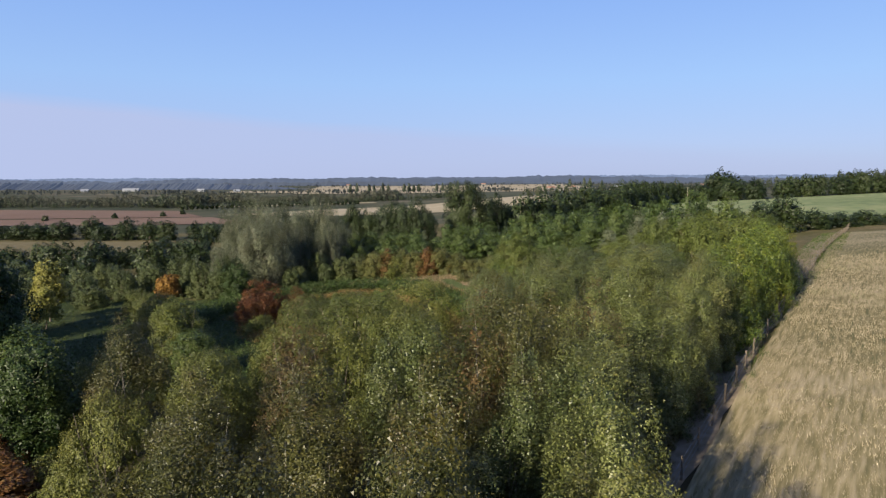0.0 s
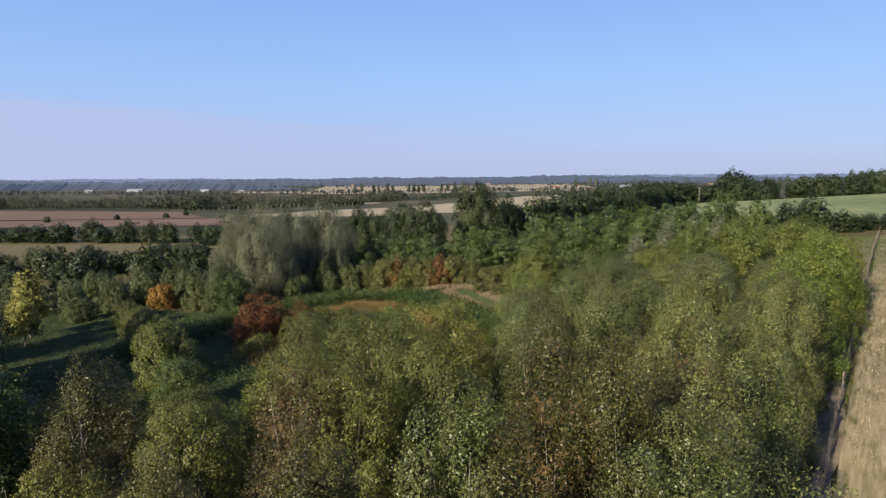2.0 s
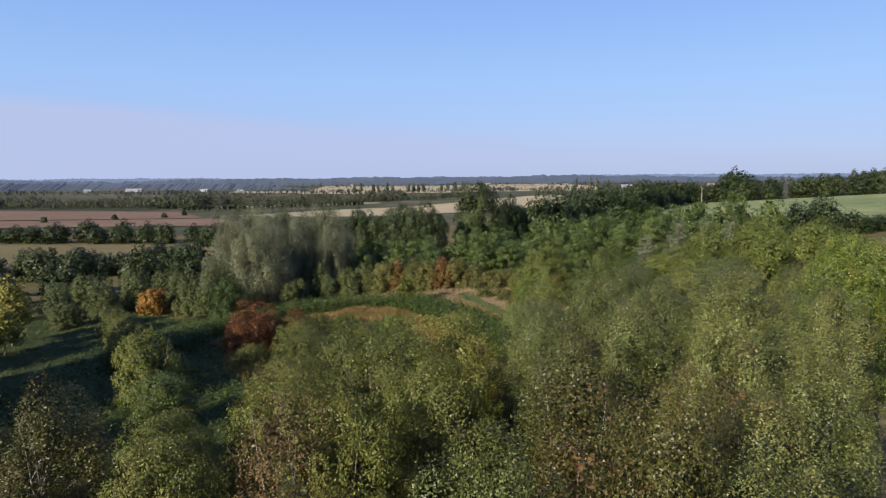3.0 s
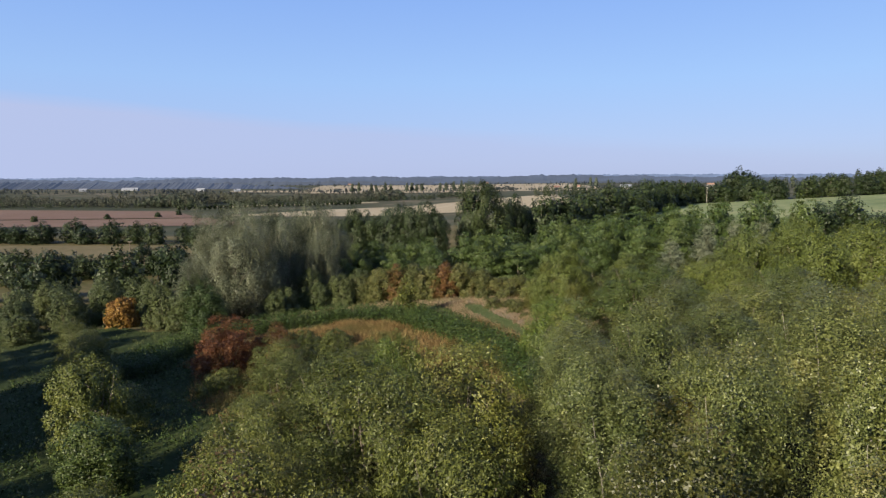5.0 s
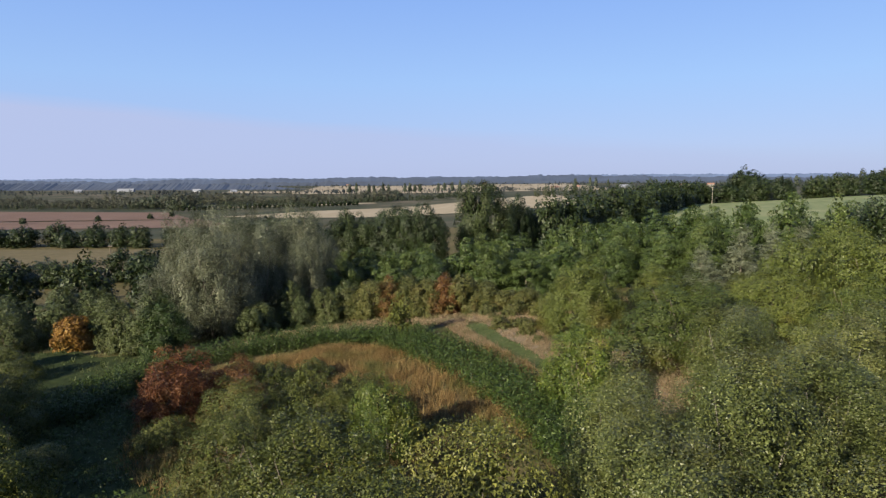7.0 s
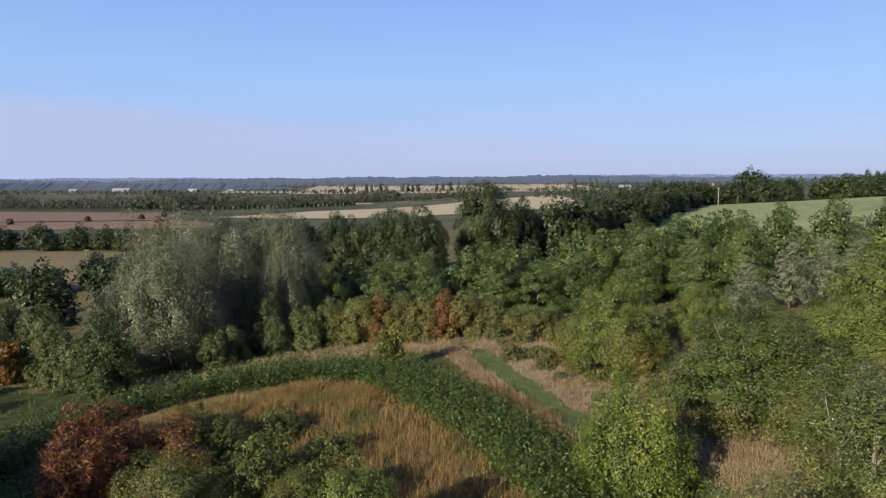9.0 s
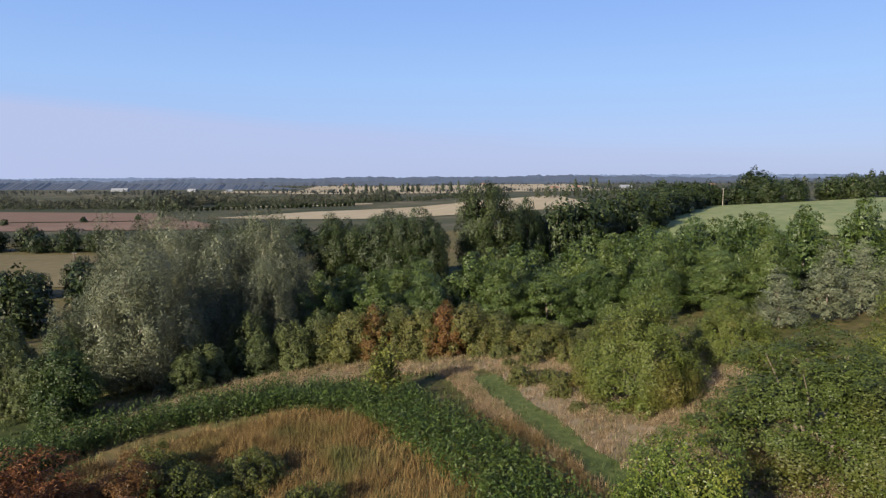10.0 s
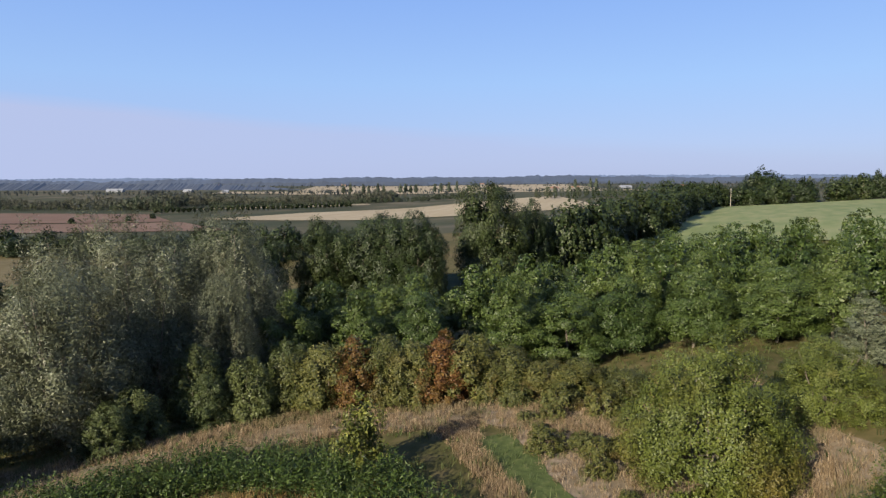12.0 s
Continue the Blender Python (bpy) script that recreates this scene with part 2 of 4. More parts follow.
M_MOWN = soil_mat("mown_grass", ((.35, (0.0343, 0.0468, 0.014)), (.52, (0.053, 0.0679, 0.0211)), (.68, (0.0991, 0.0991, 0.0406))), (.2, 2.2))
# green grass darkened well below the mown tone, to carry the clearing's shade
M_HOLLOW = soil_mat("shade_dark_grass", ((.32, (0.0105, 0.0158, 0.00468)), (.5, (0.0187, 0.0281, 0.00702)), (.68, (0.0369, 0.0427, 0.0152))), (.12, 1.4))
M_PALEGRASS = soil_mat("bleached_grass", ((.35, (0.0998, 0.0788, 0.0468)), (.52, (0.148, 0.115, 0.0756)), (.7, (0.206, 0.164, 0.123))), (.1, 1.6))
M_STUBBLE = soil_mat("stubble", ((.36, (0.0648, 0.064, 0.0295)), (.46, (0.124, 0.104, 0.0518)), (.55, (0.183, 0.15, 0.0845)), (.66, (0.249, 0.204, 0.129))), (.07, 2.6), stripes=(.16, 1.6, 1, 55.6), bump=.7)
M_PASTURE = soil_mat("pasture", ((.32, (0.0784, 0.102, 0.0397)), (.5, (0.125, 0.148, 0.0627)), (.68, (0.193, 0.188, 0.0942))), (.012, .2), stripes=(.3, 1.0, 1, 60))
M_PLOUGH = soil_mat("ploughed_soil", ((.3, (0.0858, 0.0535, 0.0372)), (.5, (0.117, 0.0748, 0.0544)), (.7, (0.15, 0.104, 0.0748))), (.008, .3), stripes=(.1, 1.2, 1, -8))
M_CREAM = soil_mat("ripe_stubble", ((.3, (0.194, 0.158, 0.0975)), (.5, (0.239, 0.198, 0.131)), (.7, (0.277, 0.239, 0.172))), (.008, .3), stripes=(.1, 1.0, 1, 70))
M_MEADOW = soil_mat("dry_meadow", ((.3, (0.068, 0.0573, 0.0236)), (.5, (0.101, 0.0819, 0.0407)), (.7, (0.135, 0.112, 0.0648))), (.02, .4))
M_FARGREEN = soil_mat("far_farmland", ((.34, (0.0188, 0.0237, 0.0125)), (.45, (0.0312, 0.0361, 0.0182)), (.55, (0.0529, 0.0499, 0.0289)), (.66, (0.112, 0.0944, 0.0648))), (.0022, .02))
M_WOOD = plain_mat("weathered_wood", (0.0858, 0.0663, 0.0468), .85)
M_POPLAR = leaf_mat("poplar_leaf", (0.0429, 0.0562, 0.039), (0.0663, 0.0819, 0.0546), (0.0858, 0.101, 0.0702), (0.078, 0.078, 0.0546), .4, .03, .6, .3)
M_POLE = plain_mat("pale_pole_wood", (0.211, 0.187, 0.156), .8)
M_WIRE = plain_mat("dull_wire", (0.078, 0.078, 0.078), .6)
M_WALL = plain_mat("pale_render", (0.156, 0.148, 0.133), .8, .06)
M_ROOF = plain_mat("clay_tile", (0.172, 0.0936, 0.0624), .8)
M_SHED = plain_mat("pale_sheeting", (0.148, 0.156, 0.172), .6, .06)
M_DARKGLASS = plain_mat("dark_glass", (0.0234, 0.0273, 0.0312), .15)


# ---- mesh helpers ----
def mesh_object(name, verts, faces, mat, parent=None, label=""):
    me = bpy.data.meshes.new(name)
    me.from_pydata(verts.tolist() if isinstance(verts, np.ndarray) else verts, [],
                   faces.tolist() if isinstance(faces, np.ndarray) else faces)
    me.materials.append(mat)
    ob = new(name, me)
    if parent:
        ob.parent = parent
    return tagged(ob, label)


def part(name, bm, mat, parent, label=""):
    me = bpy.data.meshes.new(name)
    bm.to_mesh(me)
    bm.free()
    me.materials.append(mat)
    ob = new(name, me)
    ob.parent = parent
    return tagged(ob, label)


def unit(a):
    return a / np.maximum(np.linalg.norm(a, axis=1, keepdims=True), 1e-9)


def leaves(rng, pos, nrm, length, width, jitter=0.8, hang=0.0):
    """Kite-shaped leaves at pos, facing roughly along nrm."""
    k = len(pos)
    n = unit(nrm + rng.normal(0, jitter, (k, 3)))
    a = rng.normal(0, 1, (k, 3))
    a[:, 2] -= hang * 2.0
    u = unit(a - n * np.sum(a * n, axis=1, keepdims=True))
    v = np.cross(n, u)
    s = rng.uniform(0.65, 1.35, (k, 1))
    L, W = length * s, width * s
    tri = np.stack([pos - u * L * .55 + v * W * .62, pos - u * L * .55 - v * W * .62, pos + u * L * .75], axis=1)
    return tri.reshape(-1, 3), np.arange(k * 3).reshape(-1, 3)


def tube(verts, faces, points, radii, sides=6):
    """Adds a tapered tube along points to the lists."""
    base = len(verts)
    for i, (p, r) in enumerate(zip(points, radii)):
        d = Vector(points[min(i + 1, len(points) - 1)]) - Vector(points[max(i - 1, 0)])
        q = d.to_track_quat("Z", "Y")
        for s in range(sides):
            t = 2 * math.pi * s / sides
            verts.append(tuple(Vector(p) + q @ Vector((r * math.cos(t), r * math.sin(t), 0))))
    for i in range(len(points) - 1):
        for s in range(sides):
            a, b = base + i * sides + s, base + i * sides + (s + 1) % sides
            faces.append((a, b, b + sides, a + sides))
    faces.append(tuple(base + (len(points) - 1) * sides + s for s in range(sides)))


def lobes_of(kind, h, w, rng):
    """Centres and radii of the rounded masses that make up a crown h high and w wide."""
    R, out = w / 2, []

    def ring(n, near, far, low, high, wide, tall, turn):
        for i in range(n):
            a, q = turn + 2 * math.pi * (i + rng.uniform(-.3, .3)) / n, rng.uniform(near, far) * R
            f = rng.uniform(.85, 1.15)
            out.append(((q * math.cos(a), q * math.sin(a), rng.uniform(low, high) * h), (wide * R * f, wide * R * f, tall * h * f)))

    t = rng.uniform(0, 6.28)
    if kind == "birch":
        out.append(((0, 0, .64 * h), (.42 * R, .42 * R, .36 * h)))
        ring(4, .44, .66, .44, .60, .38, .28, t)
        ring(4, .52, .74, .26, .38, .38, .19, t + .8)
    elif kind == "willow":
        out.append(((0, 0, .56 * h), (.34 * R, .34 * R, .44 * h)))
        ring(5, .36, .55, .42, .54, .33, .40, t)
        ring(6, .62, .74, .26, .38, .32, .29, t + .5)
        ring(6, .50, .72, .10, .18, .30, .16, t)
    elif kind == "tier":
        out.append(((0, 0, .56 * h), (.42 * R, .42 * R, .44 * h)))
        ring(4, .34, .50, .38, .54, .46, .30, t)
        ring(6, .50, .64, .18, .32, .44, .22, t + .4)
    elif kind == "column":
        out.append(((0, 0, .55 * h), (.62 * R, .62 * R, .45 * h)))
        ring(3, .30, .45, .35, .60, .50, .30, t)
    elif kind in ("oak", "round"):
        out.append(((0, 0, .58 * h), (.55 * R, .55 * R, .42 * h)))
        ring(5, .42, .58, .54, .70, .42, .24, t)
        ring(8, .58, .72, .30, .48, .36, .22, t + .3)
        ring(8, .56, .74, .10, .20, .34, .16, t + .7)
    else:
        out.append(((0, 0, .42 * h), (.56 * R, .56 * R, .56 * h)))
        ring(5, .34, .52, .34, .50, .44, .42, t)
        ring(8, .60, .74, .14, .26, .36, .30, t + .4)
    return [(np.array(c), np.array(r)) for c, r in out]


def crown_clumps(kind, h, w, k, rng):
    """Leaf clumps spaced evenly over the outside of a crown's lobes: centres, radii and outward directions."""
    lobes = lobes_of(kind, h, w, rng)
    size = np.array([r[0] * r[2] for _, r in lobes])
    i = rng.choice(len(lobes), 14 * k, p=size / size.sum())
    d = unit(rng.normal(0, 1, (14 * k, 3)))
    C, E = np.stack([c for c, _ in lobes])[i], np.stack([r for _, r in lobes])[i]
    p = C + E * d
    keep = (d[:, 2] > (-.75 if kind in ("oak", "round") else -.45)) & (p[:, 2] > .03 * h)
    for j, (c, r) in enumerate(lobes):
        keep &= (i == j) | (np.linalg.norm((p - c) / r, axis=1) > .86)
    area = size.sum() * 4 * np.pi * keep.mean()
    p, n, C = p[keep], unit((d / E)[keep]), C[keep]
    chosen, far = [0], np.linalg.norm(p - p[0], axis=1)
    for _ in range(min(k, len(p)) - 1):
        chosen.append(int(np.argmax(far)))
        far = np.minimum(far, np.linalg.norm(p - p[chosen[-1]], axis=1))
    shape = {"birch": (.9, .9, 1.35), "willow": (.85, .85, 1.6), "tier": (1.15, 1.15, .7)}.get(kind, (1, 1, 1))
    rad = math.sqrt(area / (k * np.pi)) * rng.uniform(.6, 1.1, (len(chosen), 1)) * np.array([shape])
    c = p[chosen] - n[chosen] * rad * rng.normal(.2, .3, (len(chosen), 1))
    fit_z = h / np.quantile(c[:, 2] + rad[:, 2], .985)
    fit_w = (w / 2) / np.quantile(np.hypot(c[:, 0], c[:, 1]) + rad[:, 0], .95)
    grow = np.array([fit_w, fit_w, fit_z])
    return c * grow, rad * grow, n[chosen], C[chosen] * grow


def crown_mesh(kind, h, w, k, count, leaf, rng, jitter=0.75, hang=0.0, shoots=0):
    c, r, out, heart = crown_clumps(kind, h, w, k, rng)
    k = len(c)
    weight = r[:, 0] * r[:, 2]
    tufts = max(count // 3, 8)
    ti = rng.choice(k, tufts, p=weight / weight.sum())
    td = unit(unit(rng.normal(0, 1, (tufts, 3))) + out[ti] * .7 + np.array([0, 0, .25]))
    tc = c[ti] + r[ti] * td * rng.uniform(.82, 1.08, (tufts, 1))
    j = rng.integers(0, tufts, count)
    i, d = ti[j], td[j]
    p = tc[j] + r[i] * rng.normal(0, .14, (count, 3))
    p[:, 2] = np.maximum(p[:, 2], .05)
    v, f = leaves(rng, p, d * .75 + out[i] * .55, leaf[0], leaf[1], jitter, hang)
    # larger leaves deep inside close the crown
    m = max(count // 4, 30)
    j = rng.choice(k, m, p=weight / weight.sum())
    big = 2.0
    p2 = heart[j] + (c[j] - heart[j]) * rng.uniform(.5, .86, (m, 1)) + r[j] * rng.normal(0, .3, (m, 3))
    p2[:, 2] = np.maximum(p2[:, 2], .1)
    v2, f2 = leaves(rng, p2, out[j], leaf[0] * big, leaf[1] * big, .35)
    vs, fs = [v, v2], [f, f2 + len(v)]
    if shoots:
        # young shoots that break the outline
        g = len(v) + len(v2)
        s = rng.choice(k, shoots)
        base = c[s] + r[s] * out[s] * .7
        way = unit(out[s] * .55 + np.array([0, 0, .8]) + rng.normal(0, .2, (shoots, 3)))
        tall = rng.uniform(.04, .12, shoots) * h
        per = 16
        t = np.tile(np.linspace(.1, 1, per), shoots)
        b = np.repeat(base, per, 0) + np.repeat(way * tall[:, None], per, 0) * t[:, None] + rng.normal(0, .05, (shoots * per, 3))
        v3, f3 = leaves(rng, b, np.repeat(out[s], per, 0), leaf[0], leaf[1], .9)
        vs.append(v3)
        fs.append(f3 + g)
    return np.concatenate(vs), np.concatenate(fs), c


def stems_mesh(kind, h, w, c, rng, stems, thick):
    verts, faces = [], []
    spread = w * (.10 if stems > 1 else 0)
    for s in range(stems):
        a = 2 * math.pi * s / stems + rng.uniform(0, 1)
        bx, by = spread * math.cos(a) * .3, spread * math.sin(a) * .3
        tx, ty = spread * math.cos(a) * 2.2 + rng.normal(0, .1), spread * math.sin(a) * 2.2 + rng.normal(0, .1)
        top = h * rng.uniform(.72, .86)
        pts = [(bx + (tx - bx) * q + rng.normal(0, .04), by + (ty - by) * q + rng.normal(0, .04), -.3 + (top + .3) * q) for q in (0, .2, .4, .6, .8, 1)]
        tube(verts, faces, pts, [thick * (1.15 - q) for q in (0, .2, .4, .6, .8, 1)], 6)
        for b in rng.choice(len(c), min(5, len(c)), replace=False):
            q = float(np.clip(c[b, 2] / h * .75, .15, .75))
            o = Vector((bx + (tx - bx) * q, by + (ty - by) * q, top * q))
            e = Vector(c[b].tolist())
            e = o.lerp(e, .72)
            tube(verts, faces, [o, o.lerp(e, .5) + Vector((0, 0, h * .02)), e], [thick * .36, thick * .22, thick * .07], 4)
    return verts, faces


# kind: crown form, height, width, clumps, leaves, leaf length and width, jitter, hang, shoots, stems, stem radius, leaf and bark material, variants, label, category
KINDS = {
    "birch_tree": ("birch", 10, 5.2, 52, 28000, (0.053, 0.041), 0.5, 0.3, 40, 3, .05, M_BIRCH, M_BIRCHBARK, 4, "slender silver birch with small olive leaves and pale stems", "tree"),
    "olive_birch_tree": ("birch", 10, 5.2, 52, 26000, (0.053, 0.041), 0.5, 0.3, 40, 3, .05, M_OLIVEBIRCH, M_BIRCHBARK, 3, "silver birch with small brownish olive leaves, toned darker for shade", "tree"),
    "bronze_birch_tree": ("birch", 10, 5.0, 40, 8000, (0.058, 0.044), 0.55, 0.3, 30, 3, .045, M_BRONZE, M_BIRCHBARK, 1, "thinning silver birch turning bronze, with pale bare stems", "tree"),
    "sallow_shrub": ("dome", 6, 8, 80, 26000, (0.07, 0.045), 0.5, 0.2, 60, 5, .07, M_SALLOW, M_BARK, 2, "spreading sallow shrub with yellow-green leaves", "shrub"),
    "low_sallow": ("dome", 2.6, 5, 60, 9000, (0.075, 0.048), 0.5, 0.2, 50, 6, .04, M_SALLOW, M_BARK, 2, "low sallow bush, yellow-green and brown", "shrub"),
    "alder_tree": ("round", 7, 5, 55, 15000, (0.095, 0.075), 0.45, 0.1, 30, 2, .09, M_GREEN, M_BARK, 2, "bushy young alder with mid-green leaves", "tree"),
    "hazel_shrub": ("dome", 7, 8, 75, 24000, (0.085, 0.066), 0.45, 0.1, 40, 5, .07, M_HAZEL, M_BARK, 2, "dense hazel shrub with fresh yellow-green leaves", "shrub"),
    "yellow_hazel": ("dome", 7, 8, 70, 20000, (0.09, 0.07), 0.45, 0.1, 40, 5, .07, M_YELLOWHAZEL, M_BARK, 1, "hazel shrub with yellowing leaves in the clearing", "shrub"),
    "hawthorn_shrub": ("dome", 7.5, 9, 120, 46000, (0.07, 0.053), 0.42, 0.1, 60, 5, .08, M_HAWTHORN, M_BARK, 2, "rounded hawthorn shrub, olive with rusty patches", "shrub"),
    "scrub_hawthorn": ("dome", 7.5, 9, 100, 15000, (0.125, 0.09), 0.45, 0.1, 50, 5, .08, M_HAWTHORN, M_BARK, 2, "olive hawthorn scrub with rusty patches", "shrub"),
    "willow_tree": ("willow", 13, 11, 90, 36000, (0.135, 0.052), 0.42, 0.2, 110, 3, .17, M_WILLOW, M_BARK, 3, "tall silvery white willow with feathery foliage", "tree"),
    "hornbeam_tree": ("tier", 7.5, 6.5, 60, 19000, (0.1, 0.065), 0.42, 0.1, 20, 1, .11, M_HORNBEAM, M_BARK, 3, "young planted hornbeam with layered dark green leaves", "tree"),
    "plantation_tree": ("tier", 8, 7, 48, 6000, (0.17, 0.11), 0.42, 0.1, 20, 1, .11, M_HORNBEAM, M_BARK, 2, "dark green young tree in a close plantation", "tree"),
    "hedge_shrub": ("dome", 4.5, 5.0, 70, 13000, (0.085, 0.064), 0.45, 0.1, 24, 4, .05, M_OLIVE, M_BARK, 2, "hedge shrub with olive and yellowing leaves", "shrub"),
    "low_scrub": ("dome", 1.5, 2.8, 30, 3000, (0.08, 0.055), 0.55, 0.1, 24, 4, .02, M_OLIVE, M_BARK, 2, "low olive scrub in the bleached grass", "shrub"),
    "rusty_shrub": ("dome", 4.5, 3.5, 60, 10000, (0.095, 0.07), 0.5, 0.1, 20, 4, .05, M_RUST, M_BARK, 1, "hedge shrub with rust-brown autumn leaves", "shrub"),
    "red_shrub": ("dome", 4.5, 5, 70, 16000, (0.1, 0.035), 0.7, 0.2, 60, 5, .05, M_RED, M_BARK, 1, "twiggy dogwood shrub with dark red autumn leaves", "shrub"),
    "orange_shrub": ("dome", 4, 4, 50, 6000, (0.14, 0.1), 0.6, 0.1, 20, 4, .05, M_ORANGE, M_BARK, 1, "small shrub with orange autumn leaves", "shrub"),
    "yellow_tree": ("column", 8, 4, 50, 6000, (0.15, 0.11), 0.6, 0.1, 20, 1, .09, M_YELLOW, M_BARK, 1, "narrow young tree with bright yellow leaves", "tree"),
    "pale_willow_shrub": ("dome", 5, 4.6, 60, 10000, (0.125, 0.05), 0.5, 0.3, 50, 4, .06, M_PALEWILLOW, M_BARK, 2, "upright young willow with pale green leaves", "shrub"),
    "silver_tree": ("tier", 8, 4.6, 70, 11000, (0.105, 0.045), 0.5, 0.1, 30, 1, .09, M_SILVER, M_BARK, 1, "small silvery-leaved whitebeam among hawthorns", "tree"),
    "sapling": ("birch", 4.6, 2.8, 26, 2000, (0.1, 0.075), 0.7, 0.1, 14, 1, 0.045, M_SAPLING, M_BARK, 1, "slim sapling with sparse yellow-green leaves on a bare stem", "tree"),
    "oak_tree": ("oak", 17, 18, 70, 30000, (0.25, 0.18), 0.35, 0.1, 0, 1, .42, M_OAK, M_BARK, 3, "broad mature oak with a lumpy dark green crown", "tree"),
    "field_tree": ("round", 12, 11, 50, 3200, (0.4, 0.3), 0.38, 0.1, 0, 1, .28, M_OAK, M_BARK, 3, "dark green hedgerow tree at a field edge", "tree"),
    "poplar_tree": ("column", 22, 6, 26, 1200, (0.75, 0.5), 0.5, 0.1, 0, 1, .3, M_POPLAR, M_BARK, 1, "tall columnar poplar in a far row", "tree"),
    "small_conifer": ("column", 5, 3.6, 16, 300, (0.55, 0.4), 0.5, 0.1, 0, 1, .1, M_OAK, M_BARK, 1, "small dark tree in a planted row", "tree"),
    "field_bush": ("dome", 4, 6, 24, 500, (0.55, 0.4), 0.5, 0.1, 0, 3, .1, M_OAK, M_BARK, 1, "lone dark bush in a ploughed field", "shrub"),
}
made_kinds = {}
prng = np.random.default_rng(11)


def build_kind(name, variant):
    form, h, w, k, count, leaf, jit, hang, shoots, stems, thick, lm, bm_, _, label, cat = KINDS[name]
    rng = np.random.default_rng(sum(map(ord, name)) * 7 + variant)
    root = new(name)
    v, f, c = crown_mesh(form, h, w, k, count, leaf, rng, jit, hang, shoots)
    mesh_object("crown", v, f, lm, root)
    tv, tf = stems_mesh(form, h, w, c, rng, stems, thick)
    mesh_object("trunk", tv, tf, bm_, root)
    tagged(root, label, cat)
    return root


def plant(name, x, y, h=None, w=None, sink=0.1, group="", label="", turn=None):
    """Sets one plant of a kind at x, y, h high and w wide."""
    spec = KINDS[name]
    h0, w0 = spec[1], spec[2]
    h, w = h or h0, w or w0
    variant = int(prng.integers(0, spec[13]))
    turn = float(prng.uniform(0, 360)) if turn is None else turn
    m = pose(x, y, float(gz(x, y)) - sink, 0, 0, turn) @ Matrix.Diagonal((w / w0, w / w0, h / h0, 1))
    if (name, variant) not in made_kinds:
        ob = made_kinds[name, variant] = build_kind(name, variant)
    else:
        ob = copy_thing(made_kinds[name, variant], m)
    ob.matrix_basis = m
    return tagged(ob, label or spec[14], spec[15], group)


# ---- ground ----
def steps(*stretches):
    out = []
    for a, b, d in stretches:
        out += list(np.arange(a, b, d))
    return np.array(out + [stretches[-1][1]])


gx = steps((-6000, -1000, 500), (-1000, -300, 50), (-300, -70, 10), (-70, 70, 2), (70, 300, 10), (300, 1000, 50), (1000, 6000, 500))
gy = steps((-400, -40, 40), (-40, 0, 8), (0, 130, 2), (130, 300, 8), (300, 1000, 25), (1000, 6000, 250))
GX, GY = np.meshgrid(gx, gy)
GZ = gz(GX, GY)
gverts = np.stack([GX.ravel(), GY.ravel(), GZ.ravel()], 1)
nx = len(gx)
idx = (np.arange(len(gy) - 1)[:, None] * nx + np.arange(nx - 1)[None, :]).ravel()
gfaces = np.stack([idx, idx + 1, idx + 1 + nx, idx + nx], 1)
ground = mesh_object("ground", gverts, gfaces, M_GROUND)
ground.data.materials.append(M_FARGREEN)
far_face = (gverts[gfaces[:, 0], 1] > 300) | (np.abs(gverts[gfaces[:, 0], 0]) > 290)
ground.data.polygons.foreach_set("material_index", far_face.astype(np.int32))
tagged(ground, "rough grassland falling to a wide farmed valley", "ground", kind="structure")


def field(name, corners, mat, label, lift=0.06, n=24, category="field", wobble=0.0):
    """A sheet over the ground between four corners given in turn."""
    a, b, c, d = (np.array(p, float) for p in corners)
    u, v = np.meshgrid(np.linspace(0, 1, n + 1), np.linspace(0, 1, n + 1))
    u, v = u.ravel()[:, None], v.ravel()[:, None]
    p = a * (1 - u) * (1 - v) + b * u * (1 - v) + c * u * v + d * (1 - u) * v
    if wobble:
        p = p + wobble * np.stack([np.sin(p[:, 1] * .9) + np.sin(p[:, 1] * .31 + 1), np.sin(p[:, 0] * .8) + np.sin(p[:, 0] * .27)], 1) * .5
    z = gz(p[:, 0], p[:, 1]) + lift
    i = (np.arange(n)[:, None] * (n + 1) + np.arange(n)[None, :]).ravel()
    f = np.stack([i, i + 1, i + n + 2, i + n + 1], 1)
    ob = mesh_object(name, np.column_stack([p, z]), f, mat)
    return tagged(ob, label, category, kind="structure")


